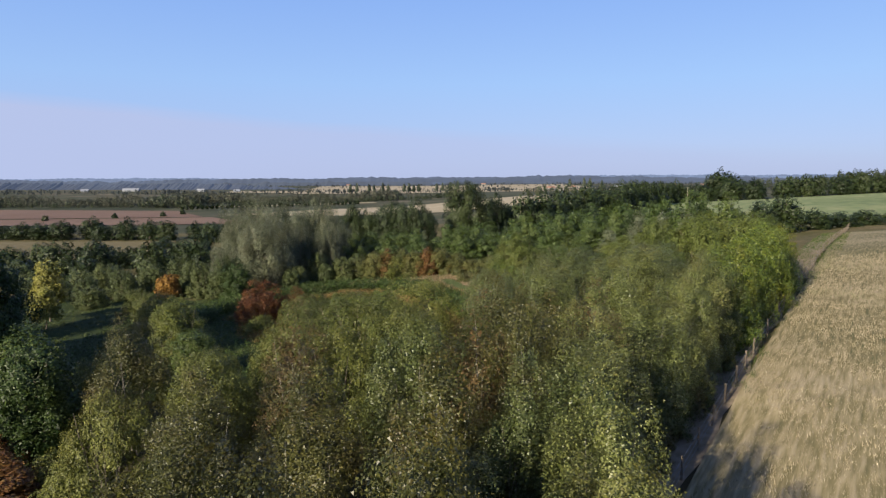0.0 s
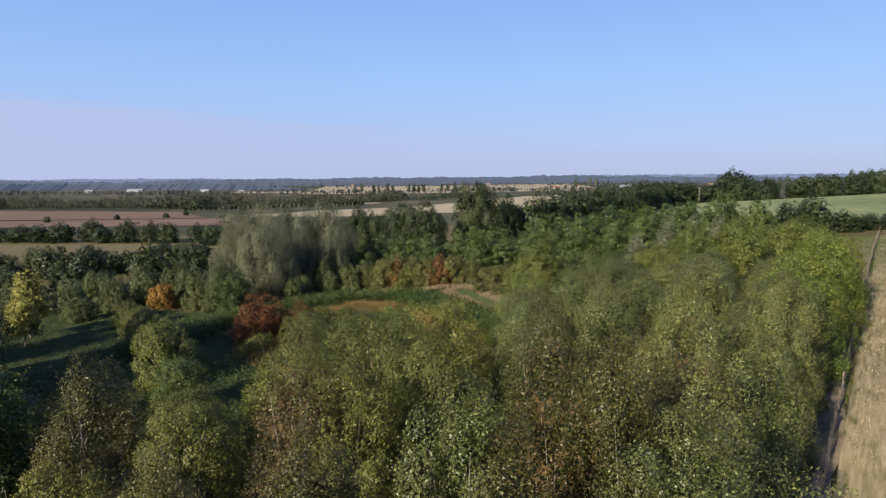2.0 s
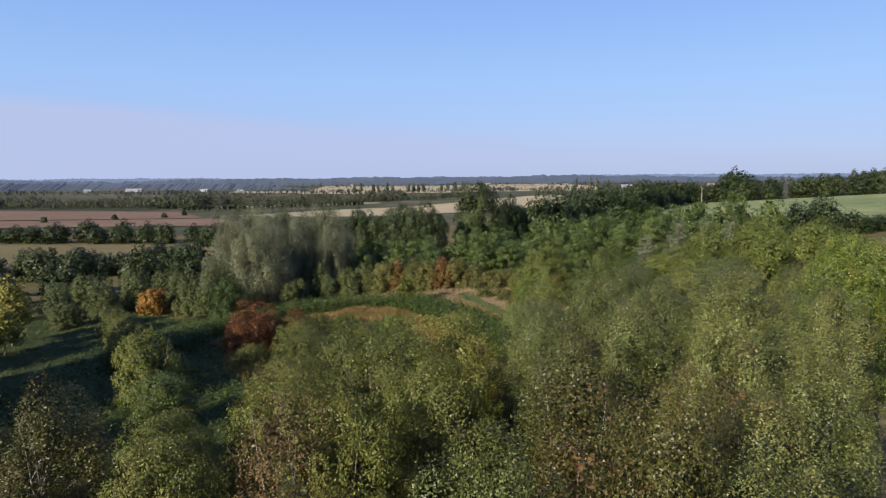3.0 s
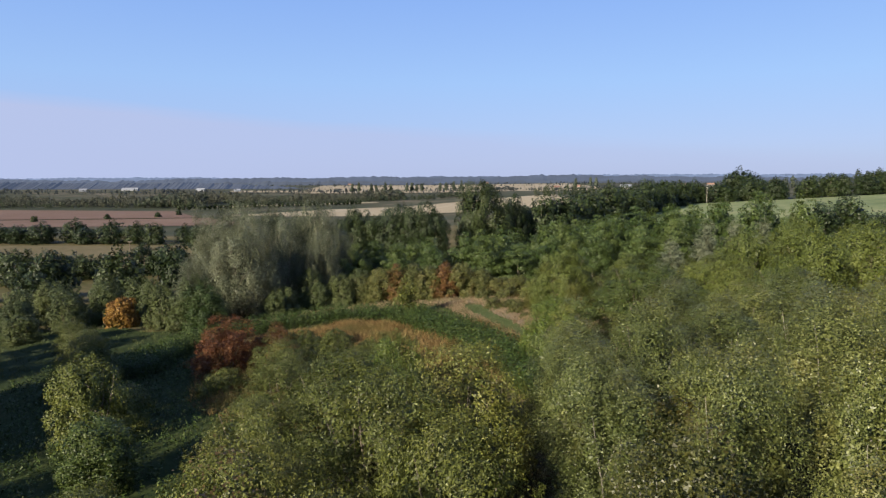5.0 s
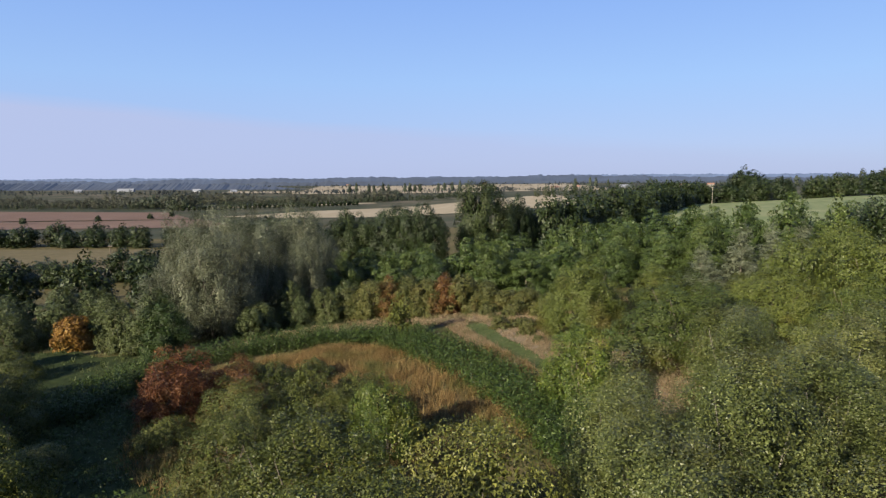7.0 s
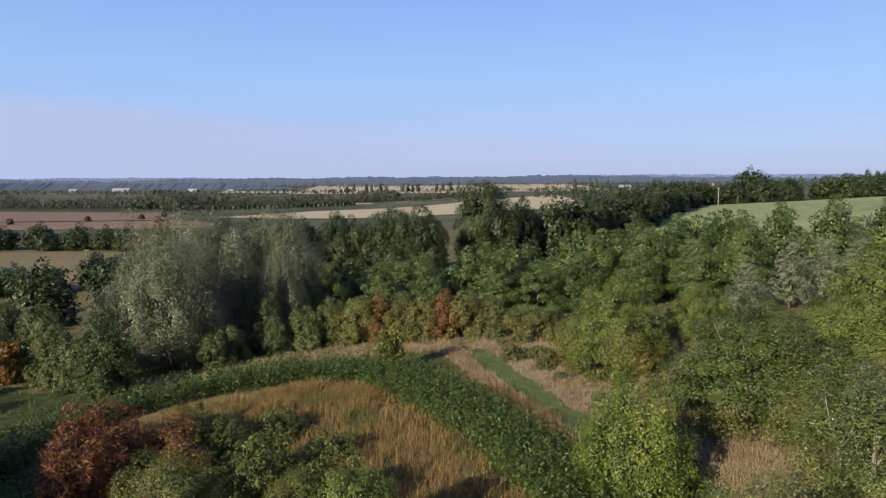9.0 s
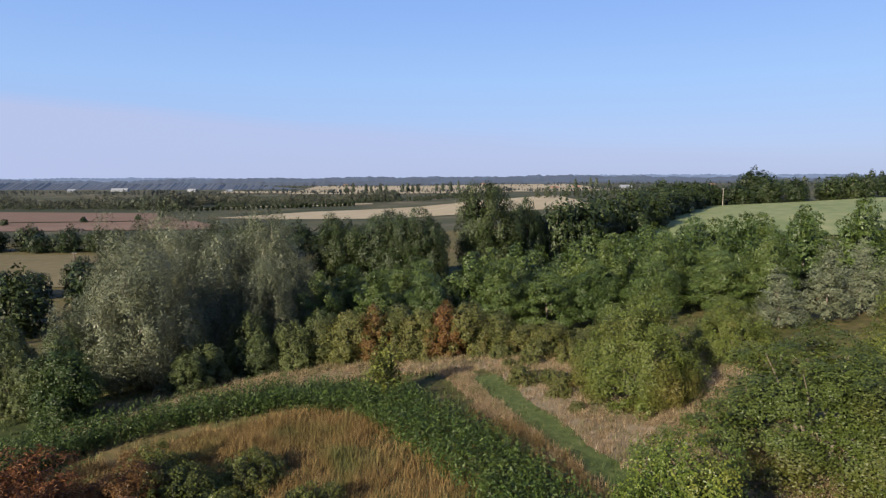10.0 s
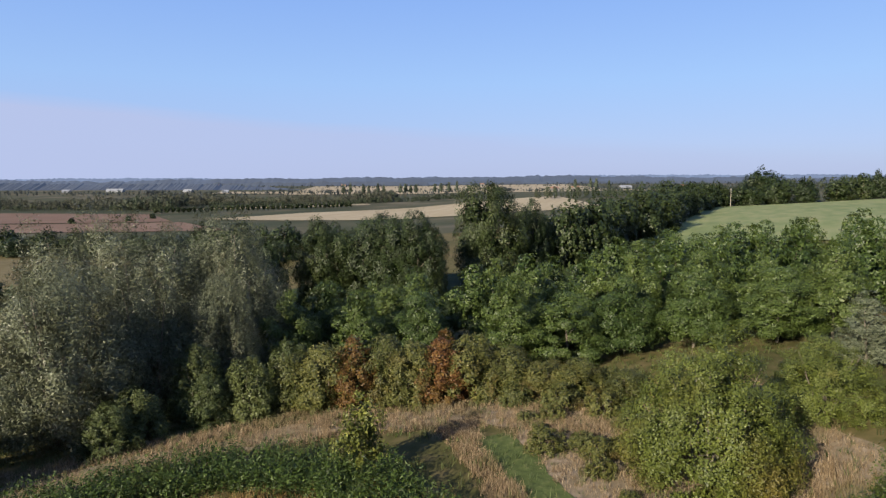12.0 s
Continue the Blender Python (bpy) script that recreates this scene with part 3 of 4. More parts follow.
def strip(name, line, width, mat, label, lift=0.06, category="path"):
    """A band that follows a line over the ground."""
    pts = []
    for (x0, y0), (x1, y1) in zip(line[:-1], line[1:]):
        k = max(2, int(math.hypot(x1 - x0, y1 - y0) / 1.0))
        pts += [(x0 + (x1 - x0) * i / k, y0 + (y1 - y0) * i / k) for i in range(k)]
    pts.append(line[-1])
    verts, faces, cols = [], [], 6
    for i, (x, y) in enumerate(pts):
        x1, y1 = pts[min(i + 1, len(pts) - 1)]
        x0, y0 = pts[max(i - 1, 0)]
        d = math.hypot(x1 - x0, y1 - y0)
        nx_, ny_ = (y1 - y0) / d, -(x1 - x0) / d
        for j in range(cols + 1):
            o = (j / cols - .5) * width * (1 + .18 * math.sin(i * .9 + j) + .1 * math.sin(i * 2.3))
            px, py = x + nx_ * o, y + ny_ * o
            verts.append((px, py, float(gz(px, py)) + lift))
    for i in range(len(pts) - 1):
        for j in range(cols):
            a = i * (cols + 1) + j
            faces.append((a, a + 1, a + cols + 2, a + cols + 1))
    ob = mesh_object(name, verts, faces, mat)
    return tagged(ob, label, category, kind="structure")


def fence_x(y):
    return 22.2 + (y - 47.1) * .685


field("field_stubble", [(fence_x(30) + .5, 30), (fence_x(150) + .5, 150), (260, 150), (194, 30)], M_STUBBLE, "dry stubble field beside a post and wire fence", .16, 60)
field("field_stubble_corner", [(11, -30), (fence_x(30) + .5, 30), (194, 30), (160, -30)], M_STUBBLE, "dry stubble field round the corner of the thicket", .16, 60)
field("field_margin", [(fence_x(30) - 3.4, 30), (fence_x(150) - 4.0, 150), (fence_x(150) + .3, 150), (fence_x(30) + .3, 30)], M_PALEGRASS, "bleached grass margin along the fence", .13, 60, wobble=.5)
field("field_pasture", [(42, 225), (140, 402), (430, 455), (150, 172)], M_PASTURE, "pale green pasture on a gentle slope", .25, 40)
field("field_meadow", [(-72, 192), (-80, 262), (-420, 275), (-330, 190)], M_MEADOW, "dry pale meadow below the thicket", .25, 20)
field("field_ploughed", [(-190, 520), (-255, 628), (-900, 720), (-900, 400)], M_PLOUGH, "pinkish brown ploughed field in the valley", .4, 30)
field("field_ploughed_strip", [(-120, 430), (-180, 512), (-900, 385), (-900, 330)], M_PLOUGH, "pinkish brown ploughed strip beyond a ditch", .4, 30)
field("field_ripe", [(-175, 545), (-120, 640), (120, 735), (105, 455)], M_CREAM, "cream coloured harvested corn field", .4, 30)
field("field_ripe_far", [(-290, 690), (-262, 716), (-85, 822), (-78, 790)], M_CREAM, "narrow cream coloured stubble strip", .4, 20)
field("field_plain_a", [(-270, 1180), (-420, 2250), (420, 2250), (330, 1200)], M_CREAM, "far cream coloured stubble field", .6, 12)
field("field_plain_b", [(150, 1150), (150, 1280), (420, 1300), (420, 1130)], M_CREAM, "far cream coloured stubble field", .6, 12)
field("field_plain_c", [(-420, 1250), (-460, 1420), (-260, 1420), (-230, 1250)], M_CREAM, "far cream coloured stubble field", .6, 12)
field("field_plain_d", [(-900, 1900), (-900, 2100), (-520, 2100), (-520, 1900)], M_CREAM, "far cream coloured stubble field", .6, 12)
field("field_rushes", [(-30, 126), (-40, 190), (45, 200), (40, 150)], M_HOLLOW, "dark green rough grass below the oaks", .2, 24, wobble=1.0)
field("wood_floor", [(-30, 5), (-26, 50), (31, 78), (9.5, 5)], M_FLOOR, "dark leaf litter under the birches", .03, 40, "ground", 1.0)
# dark sheet laid where the clearing is in shade
field("clearing_floor", [(-80, 40), (-84, 106), (-24, 95), (-10, 52)], M_HOLLOW, "green grass of the clearing, its shade put into the colour", .045, 40, "ground", 1.2)
field("dry_grass_floor", [(2, 108), (20, 104), (22, 70), (7, 80)], M_PALEGRASS, "bleached dry grass beside the mown path", .03, 30, "ground", 1.0)
strip("path_mown", [(11.5, 71), (9.5, 76), (7.4, 81.5), (5.3, 88), (3.8, 93), (2.3, 98.5)], 2.3, M_MOWN, "mown green grass path")
strip("path_dry", [(-26, 94), (-18, 98), (-8, 102.5), (2, 103), (10, 97), (13, 88), (15, 80)], 3.0, M_PALEGRASS, "bleached dry grass along the path", .05)
strip("path_green_patch", [(-14, 62), (-12, 69)], 3.0, M_MOWN, "fresh green grass patch", .07)


# ---- vegetation, nearest first ----
B = "birches of the thicket"
for row in range(14):
    for col in range(14):
        x = -25 + col * 4.3 + (row % 2) * 2.1 + float(prng.uniform(-1.2, 1.2))
        y = 13 + row * 4.3 + float(prng.uniform(-1.2, 1.2))
        edge_x = 4.0 if y < 29 else max(7.0, fence_x(y) - 3.7)
        left = -24 if y < 35 else 4.5 + (y - 44) * .38 + max(0, 44 - y) * .3
        if not left < x < edge_x or y > 71 or (y > 61 and x < 13):
            continue
        if x < 2.2 - .56 * (y - 5.7):
            continue
        if x < -10 and y > 24:
            plant("sallow_shrub", x, y, float(prng.uniform(4.6, 6.4)), float(prng.uniform(5, 6.5)), group="sallows beside the birches", label="tall sallow shrub with olive leaves beside the birches")
            continue
        if y > 47:
            if (row + col) % 2 == 0:
                plant("birch_tree", x, y, float((prng.uniform(8.4, 9.9) if y < 58 else prng.uniform(7.2, 8.5)) - gz(x, y)), float(prng.uniform(5.8, 7.0)), group=B, label="broad silver birch clump with small olive leaves")
            continue
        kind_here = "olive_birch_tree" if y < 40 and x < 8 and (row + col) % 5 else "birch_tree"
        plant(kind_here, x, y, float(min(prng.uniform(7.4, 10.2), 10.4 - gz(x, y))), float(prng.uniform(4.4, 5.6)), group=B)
for x, y, h, w in ((6.6, 22.4, 8.8, 4.4), (6.0, 17.6, 8.8, 4.4), (6.9, 27.0, 8.4, 4.6), (8.6, 30.4, 7.6, 4.2)):
    plant("birch_tree", x, y, h, w, group=B, label="silver birch with yellow-green leaves at the thicket's corner")
for x, y, h in ((5.6, 50, 7.8), (5.4, 54.2, 7.4), (6.4, 58.4, 7.2), (7.8, 62, 6.0), (10.2, 58, 7.5)):
    plant("birch_tree", x, y, h, 5.2, group=B)
for k in range(9):
    y = 23 + k * 3.5
    plant("birch_tree", fence_x(y) - 3.4 + float(prng.uniform(-.6, .6)), y, float(prng.uniform(6.8, 8.4)), float(prng.uniform(4.4, 5.4)), group=B)
for k in range(11):
    y = 23 + k * 3.1
    plant("hedge_shrub", fence_x(y) - 2.9 + float(prng.uniform(-.5, .5)), y, float(prng.uniform(2.6, 3.8)), float(prng.uniform(3.6, 4.6)), group="shrubs at the birches' edge", label="olive shrub under the edge of the birches")
for x, y, h in ((3.3, 30.5, 9.6), (9.0, 35.5, 9.0), (-6, 40, 8.2)):
    plant("bronze_birch_tree", x, y, h, 5.2, group=B)

for x, y, h, w in ((-6, 59.5, 5.6, 9.5), (.5, 55, 6.8, 8.5), (-3.5, 52, 6.6, 8.5), (-7.5, 46.5, 6.2, 7.5), (0, 46, 6.6, 7), (-4, 41, 6.8, 7), (-11, 41, 5.8, 6.5), (-13.5, 47, 4.6, 6), (-11, 66, 4.0, 6.5), (-12.5, 72.5, 3.6, 6), (-7, 71.5, 3.0, 4), (-10, 56, 4.6, 7)):
    plant("sallow_shrub", x, y, h, w, group="sallows in the clearing")
for x, y, h, w in ((-13, 80, 2.6, 5), (-9.5, 76, 2.8, 5.4), (-16, 84, 2.2, 4.4), (-5.5, 72.5, 3, 4.6), (-10.5, 83, 1.9, 4.4), (-6.5, 79, 1.7, 4), (-17, 72, 2.0, 4), (-8.5, 68, 3.4, 6)):
    plant("low_sallow", x, y, h, w, group="low sallows round the hollow")
for x, y, h, w in ((-18, 38, 2.2, 4.4), (-15.5, 35.5, 2.4, 4.2), (-21, 33, 2.4, 4.6), (-17.5, 27, 2.6, 4.8), (-13, 23.5, 2.6, 4.6), (-19.5, 20.5, 2.4, 4.8), (-10, 17.5, 2.4, 4.6), (-15.5, 14.5, 2.6, 4.8), (-23.5, 26, 2.2, 4.4), (-7.5, 11.5, 2.2, 4.2)):
    plant("low_sallow", x, y, h, w, group="low sallows at the thicket's corner", label="low sallow bush on dark leaf litter")
plant("hazel_shrub", -3.6, 68.5, 4.2, 4.4, group="hazels in the clearing")
plant("hazel_shrub", 8.2, 73.5, 5.2, 6.0, group="hazels in the clearing", label="young hazel with fresh yellow-green leaves by the mown path")
for x, y, h, w in ((12.0, 91.8, 7.4, 9.2), (17.0, 79.8, 7.6, 12.0), (24.5, 83, 7.7, 9.5), (26, 75, 8.2, 8), (20.5, 97, 6.0, 7.0)):
    plant("hawthorn_shrub", x, y, h - float(gz(x, y)), w, group="hawthorns")
for x, y, h, w in ((26.5, 58.5, 7.0, 7.0), (30.5, 64, 7.2, 7.5), (34.5, 70, 7.0, 7.5), (22.5, 52.5, 6.6, 6.5), (38, 77, 6.4, 7)):
    plant("hazel_shrub", x, y, h, w, group="hazels along the fence")
for x, y, h, w in ((33, 84, 7, 8), (41, 88, 6.5, 8), (47, 96, 6, 8), (38, 96, 6.5, 7.5), (52, 106, 5.5, 7.5), (44, 106, 6.5, 8), (31, 92, 6.6, 7)):
    plant("scrub_hawthorn", x, y, h, w, group="hawthorns")
for x, y, h in ((28, 105, 5.0), (32.5, 106, 7.0), (37.5, 109, 6.6), (42, 111, 6.6)):
    plant("silver_tree", x, y, h, 4.6, group="silver-leaved trees")

for x, y, h, w in ((-27, 107, 11.6, 10.5), (-22, 110, 11.2, 8.5), (-17.5, 112, 9.8, 7), (-17, 117.5, 12, 9), (-31, 113, 12.2, 10), (-25.5, 117, 14.6, 12), (-20.5, 122, 15.6, 12), (-33, 120.5, 15.8, 12.5), (-25.2, 103.8, 11.4, 10.5), (-31.5, 105, 7.4, 6.5), (-27, 125, 14, 11)):
    plant("willow_tree", x, y, h, w, group="willows")
for x, y, h, w in ((-44.5, 99, 4.2, 5), (-42, 103, 5, 5), (-36.5, 103.5, 5.2, 5), (-33, 98.5, 5.0, 4.6), (-29.5, 96.5, 4.4, 4.6), (-49, 97, 4.2, 5), (-46, 93, 3.2, 4.5), (-31, 102.5, 5.6, 5), (-53, 103, 4.6, 5), (-48, 105, 5, 5.5), (-57, 98, 4, 5.5), (-40, 108, 5.5, 6), (-54, 111, 5, 6), (-62, 106, 4.5, 6), (-47, 113, 5.5, 6)):
    plant("pale_willow_shrub", x, y, h, w, group="young willows")
for x, y, h, w in ((-13.7, 106.5, 4.2, 4.6), (-16.5, 105.5, 3.4, 4.2), (-20, 103.0, 3.6, 4.6), (-12, 110.5, 4.6, 4.5), (-20.5, 100.6, 3.2, 4), (-18, 108, 5, 5)):
    plant("pale_willow_shrub", x, y, h, w, group="young willows")
plant("orange_shrub", -38.3, 99.5, 3.6, 4.4)
plant("red_shrub", -18.6, 77.5, 4.8, 6.4)
plant("red_shrub", -15, 79.5, 3.4, 4.5)
for x, y, h, w in ((-20, 36, 2.6, 5), (-16.5, 31.5, 2.4, 4.5), (-23, 40, 2.2, 4.5)):
    plant("rusty_shrub", x, y, h, w, group="shrubs at the thicket's corner", label="low russet shrub in the shade of the thicket")
plant("rusty_shrub", -13.5, 76.5, 2.6, 4.0)
plant("yellow_tree", -46.5, 84, 7.8, 4.6)
plant("yellow_tree", -44.5, 80, 5.2, 4.2)
for x, y, h, w in ((-28.8, 74.5, 4.7, 6.0), (-33, 82, 3.6, 5), (-20.5, 45, 5.0, 5.0), (-23, 69.5, 1.8, 3.6), (-37, 88, 3.2, 5)):
    plant("sallow_shrub", x, y, h, w, group="sallows in the clearing")
plant("yellow_hazel", -21.6, 63.0, 5.9, 6.2, group="hazels in the clearing")
plant("alder_tree", -18, 56.5, 3.9, 4.4, group="alders")
plant("alder_tree", -21.5, 42, 7.2, 5.5, group="alders")
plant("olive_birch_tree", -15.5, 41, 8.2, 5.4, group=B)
plant("alder_tree", -27.1, 49.5, 6.1, 7.4, group="alders")
plant("alder_tree", -26.8, 94.8, 5.4, 5.2, group="alders")
for x, y, h, w in ((-38.5, 58, 14, 8.5), (-37, 45, 8, 7), (-45, 55, 16, 10), (-40.5, 65, 11, 8), (-47, 70.5, 8, 7), (-55, 44, 18, 12), (-62, 53, 14, 11), (-48, 40, 18, 12), (-51, 49.5, 18, 11), (-40, 50, 17, 10), (-70, 63, 11, 10), (-40, 30, 12, 10), (-77, 73, 9, 9), (-56, 66, 8, 8)):
    plant("alder_tree", x, y, h, w, group="tall alders at the edge", label="tall dark alder beside the clearing")
plant("sapling", -4.6, 94.5, 4.6, 3.1)

for name, x, y, h, w in (("hedge_shrub", -10.4, 108.4, 4.0, 5.0), ("hedge_shrub", -8.4, 107.4, 4.6, 5.0), ("rusty_shrub", -6.6, 107.2, 4.4, 3.6), ("hedge_shrub", -4.4, 108.2, 4.8, 5.2), ("hedge_shrub", -2.4, 107.2, 4.2, 4.4), ("rusty_shrub", -.4, 106.6, 4.0, 3.6),
                         ("hedge_shrub", 1.6, 107.6, 4.6, 5.2), ("hedge_shrub", 4.2, 107.4, 3.6, 4.6), ("hedge_shrub", 6.6, 106.4, 2.4, 4.0), ("rusty_shrub", -.2, 108.8, 4.2, 3), ("hedge_shrub", 9, 106, 2.6, 3.8), ("hedge_shrub", 12, 103.5, 2.2, 3.6), ("hedge_shrub", 15, 102, 3.0, 4)):
    plant(name, x, y, h, w * 1.2, group="hedge by the dry grass")
for x, y, h, w in ((4.5, 104.6, 1.5, 2.8), (7.2, 103.2, 1.7, 3.2), (9.6, 101.4, 1.6, 3.0), (8.2, 105.2, 2.0, 3.4), (11.4, 106.2, 1.8, 3.2), (6.2, 100.6, 1.1, 2.2), (10.5, 98.4, 1.2, 2.4), (2.8, 105.8, 1.2, 2.4)):
    plant("low_scrub", x, y, h, w, group="low scrub in the dry grass")
for k in range(26):
    y = float(prng.uniform(84, 106))
    x = float(prng.uniform(np.interp(y, (84, 98, 106), (8.6, 4.6, -2)), 16 - max(0, y - 98) * .4))
    h = float(prng.uniform(.5, 1.3))
    plant("low_scrub", x, y, h, h * float(prng.uniform(1.6, 2.4)), group="low scrub in the dry grass")
for x in np.arange(-13, 32, 5.6):
    for k, y in enumerate((116.5, 122.0)):
        px, py = float(x) + k * 2.5 + float(prng.uniform(-.8, .8)), y + float(prng.uniform(-1, 1)) - abs(x) * .06
        tall, wide = float(prng.uniform(6.2, 8.2)), float(prng.uniform(5.8, 7.2))
        if -1.6 < px < 4.4:
            px = -2.6 if px < 1.2 else 5.4
        plant("hornbeam_tree", px, py, tall, wide, group="planted hornbeams")
for row in range(8):
    for col in range(14):
        x = -10 + col * 6.4 + (row % 2) * 3 + float(prng.uniform(-1, 1))
        y = 127 + row * 5.6 + float(prng.uniform(-1, 1)) - max(0, x - 30) * .12
        if x < 27 and y > 139 + max(0, x - 12) * .6 or x > 57 - (y - 127) * .3 or -.5 < x < 2.5:
            continue
        tall = float(prng.uniform(7.6, 9.2)) - max(0, y - 131) * .05 - max(0, 3 - x) * .14 + min(max(0, x - 22) * .05, 1.3)
        plant("plantation_tree", x, y, tall, float(prng.uniform(6.8, 8.0)), group="young plantation")

O = "oaks beyond the plantation"
for x, y, h, w in ((9.0, 182, 18.6, 14.5), (17.3, 186, 14.5, 8), (-20, 173, 14.2, 13), (-11.5, 173, 14.6, 13), (-4.2, 169, 14.6, 11), (-31, 167, 12.5, 13), (-27, 150, 10.5, 11), (-38, 160, 11, 11)):
    plant("oak_tree", x, y, h, w, group=O)
F = "hedgerow trees"
for x, y, h, w in ((-57, 136, 9, 9), (-48, 138, 9.5, 8.5), (-66, 131, 9, 9), (-75, 140, 8, 9), (-84, 133, 8, 9), (-62, 120, 6, 7), (-72, 118, 6, 7)):
    plant("field_tree", x, y, h, w, group=F)
for x, y, h, w in ((24.5, 191, 13.5, 10), (30, 195, 13.5, 12), (22, 200, 11, 10), (-75, 268, 10, 12), (-68, 262, 9, 11), (-60, 258, 11, 12), (-52, 252, 9.5, 11), (-45, 246, 10.5, 12), (-37, 250, 9, 11), (-86, 250, 8, 11), (-30, 240, 9.5, 12)):
    plant("field_tree", x, y, h, w, group=F)
for k in range(24):
    q = k / 23
    x, y = 30 + 108 * q ** .95, 198 + 206 * q
    plant("field_tree", x + float(prng.uniform(-3, 3)), y + float(prng.uniform(-3, 3)), float(prng.uniform(10.5, 14.5)), float(prng.uniform(11, 14)), group=F)
for k in range(30):
    q = k / 29
    plant("field_tree", 140 + 290 * q + float(prng.uniform(-4, 4)), 408 + 55 * q + float(prng.uniform(-3, 6)), float(prng.uniform(11, 15)), float(prng.uniform(12, 16)), group=F)
for x, y, h, w in ((152, 416, 14, 13), (200, 456, 20, 26), (190, 455, 17, 18), (125, 420, 16, 14), (300, 480, 15, 22), (340, 480, 16, 24), (400, 490, 16, 26)):
    plant("field_tree", x, y, h, w, group=F)
for x, y, h, w in ((78, 158, 8.5, 9), (85, 161, 9.5, 10), (95, 165, 5, 9), (103, 168, 4, 9), (112, 172, 4, 9), (122, 175, 4, 9), (134, 176, 4, 9), (146, 176, 4, 9), (68, 152, 7, 8)):
    plant("field_tree", x, y, h, w, group=F)
for k in range(26):
    x = -84 - k * 9.5
    plant("field_tree", x, 272 + float(prng.uniform(-4, 6)) + k * 1.2, float(prng.uniform(5, 9.5)), float(prng.uniform(9, 13)), group=F)
for k in range(22):
    plant("field_tree", -64 - k * 5.5 + float(prng.uniform(-2, 2)), 180 + float(prng.uniform(-8, 6)) - k * 1.1, float(prng.uniform(5, 8)), float(prng.uniform(8, 10)), group=F)
for x, y in ((-285, 470), (-250, 500), (-225, 528), (-222, 560), (-330, 450)):
    plant("field_bush", x, y, 4.5, 5.5, group="bushes in the ploughed field")
for k in range(40):
    q = k / 39
    plant("small_conifer", -255 + 160 * q, 640 + 105 * q + float(prng.uniform(-2, 2)), float(prng.uniform(5, 7)), float(prng.uniform(4, 6)), group="row of small trees")
for x in (-150, -138, -122, -112, -96, -88, -62, -55, -46, -38, -8, 2, 14, 27, 215, 235, 250, 262):
    plant("poplar_tree", x, 1075 + float(prng.uniform(-20, 20)), float(prng.uniform(17, 23)), float(prng.uniform(6, 8.5)), group="row of poplars")


# ---- far woods ----
def wood(name, ranges, count, size, mat, label, seed, leaf=2.0, per=26):
    """A far belt of trees, too many to count, between two lines of the plan."""
    rng = np.random.default_rng(seed)
    vs, fs, base = [], [], 0
    (ax, ay), (bx, by), depth = ranges
    for _ in range(count):
        q, s = rng.uniform(), rng.uniform(0, depth)
        x, y = ax + (bx - ax) * q, ay + (by - ay) * q + s
        h = rng.uniform(*size) * (.88 + .22 * math.sin(x * .021 + y * .01) + .14 * math.sin(x * .063 + 1))
        r = h * rng.uniform(.16, .34)
        d = unit(rng.normal(0, 1, (per, 3)))
        p = np.array([x, y, float(gz(x, y)) + h * .5]) + d * np.array([r, r, h * .5]) * rng.uniform(.6, 1, (per, 1))
        v, f = leaves(rng, p, d, leaf * h / 12, leaf * .8 * h / 12, .25)
        vs.append(v)
        fs.append(f + base)
        base += len(v)
    ob = mesh_object(name, np.concatenate(vs), np.concatenate(fs), mat)
    return tagged(ob, label, "woodland", kind="stuff")


wood("woodland_belt", ((-950, 735), (-270, 700), 90), 1500, (7, 14.5), M_BROWNLEAF, "brown and green belt of woodland beyond the ploughed field", 1, 1.5, 46)
wood("woodland_edge", ((-950, 712), (-262, 690), 25), 320, (5, 10), M_FARLEAF, "green woodland edge along the ploughed field", 2, 1.6, 50)
wood("woodland_mid", ((-300, 800), (-60, 860), 120), 800, (7, 12), M_BROWNLEAF, "reddish brown wood in the valley", 3, 2.0, 30)
wood("woodland_low", ((-260, 755), (60, 850), 60), 320, (4, 8), M_FARLEAF, "low green wood behind the stubble", 4, 1.6, 44)
# trees of the plain wear leaf colours with the haze painted in
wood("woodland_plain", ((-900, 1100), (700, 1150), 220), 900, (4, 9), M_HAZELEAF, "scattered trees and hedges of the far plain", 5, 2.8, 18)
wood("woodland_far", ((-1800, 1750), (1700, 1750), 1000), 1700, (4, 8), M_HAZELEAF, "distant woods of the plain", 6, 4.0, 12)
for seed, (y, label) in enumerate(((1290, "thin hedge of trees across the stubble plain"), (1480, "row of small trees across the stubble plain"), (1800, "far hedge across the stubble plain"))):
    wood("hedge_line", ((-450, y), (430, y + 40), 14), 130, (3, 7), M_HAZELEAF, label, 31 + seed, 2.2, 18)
wood("woodland_hill", ((330, 470), (700, 520), 160), 260, (9, 15), M_FARLEAF, "wood on the hillside above the pasture", 7, 1.0, 120)
wood("hedgerow_far", ((90, 640), (420, 560), 40), 160, (7, 13), M_FARLEAF, "far hedgerow behind the pasture", 8, 1.2, 70)


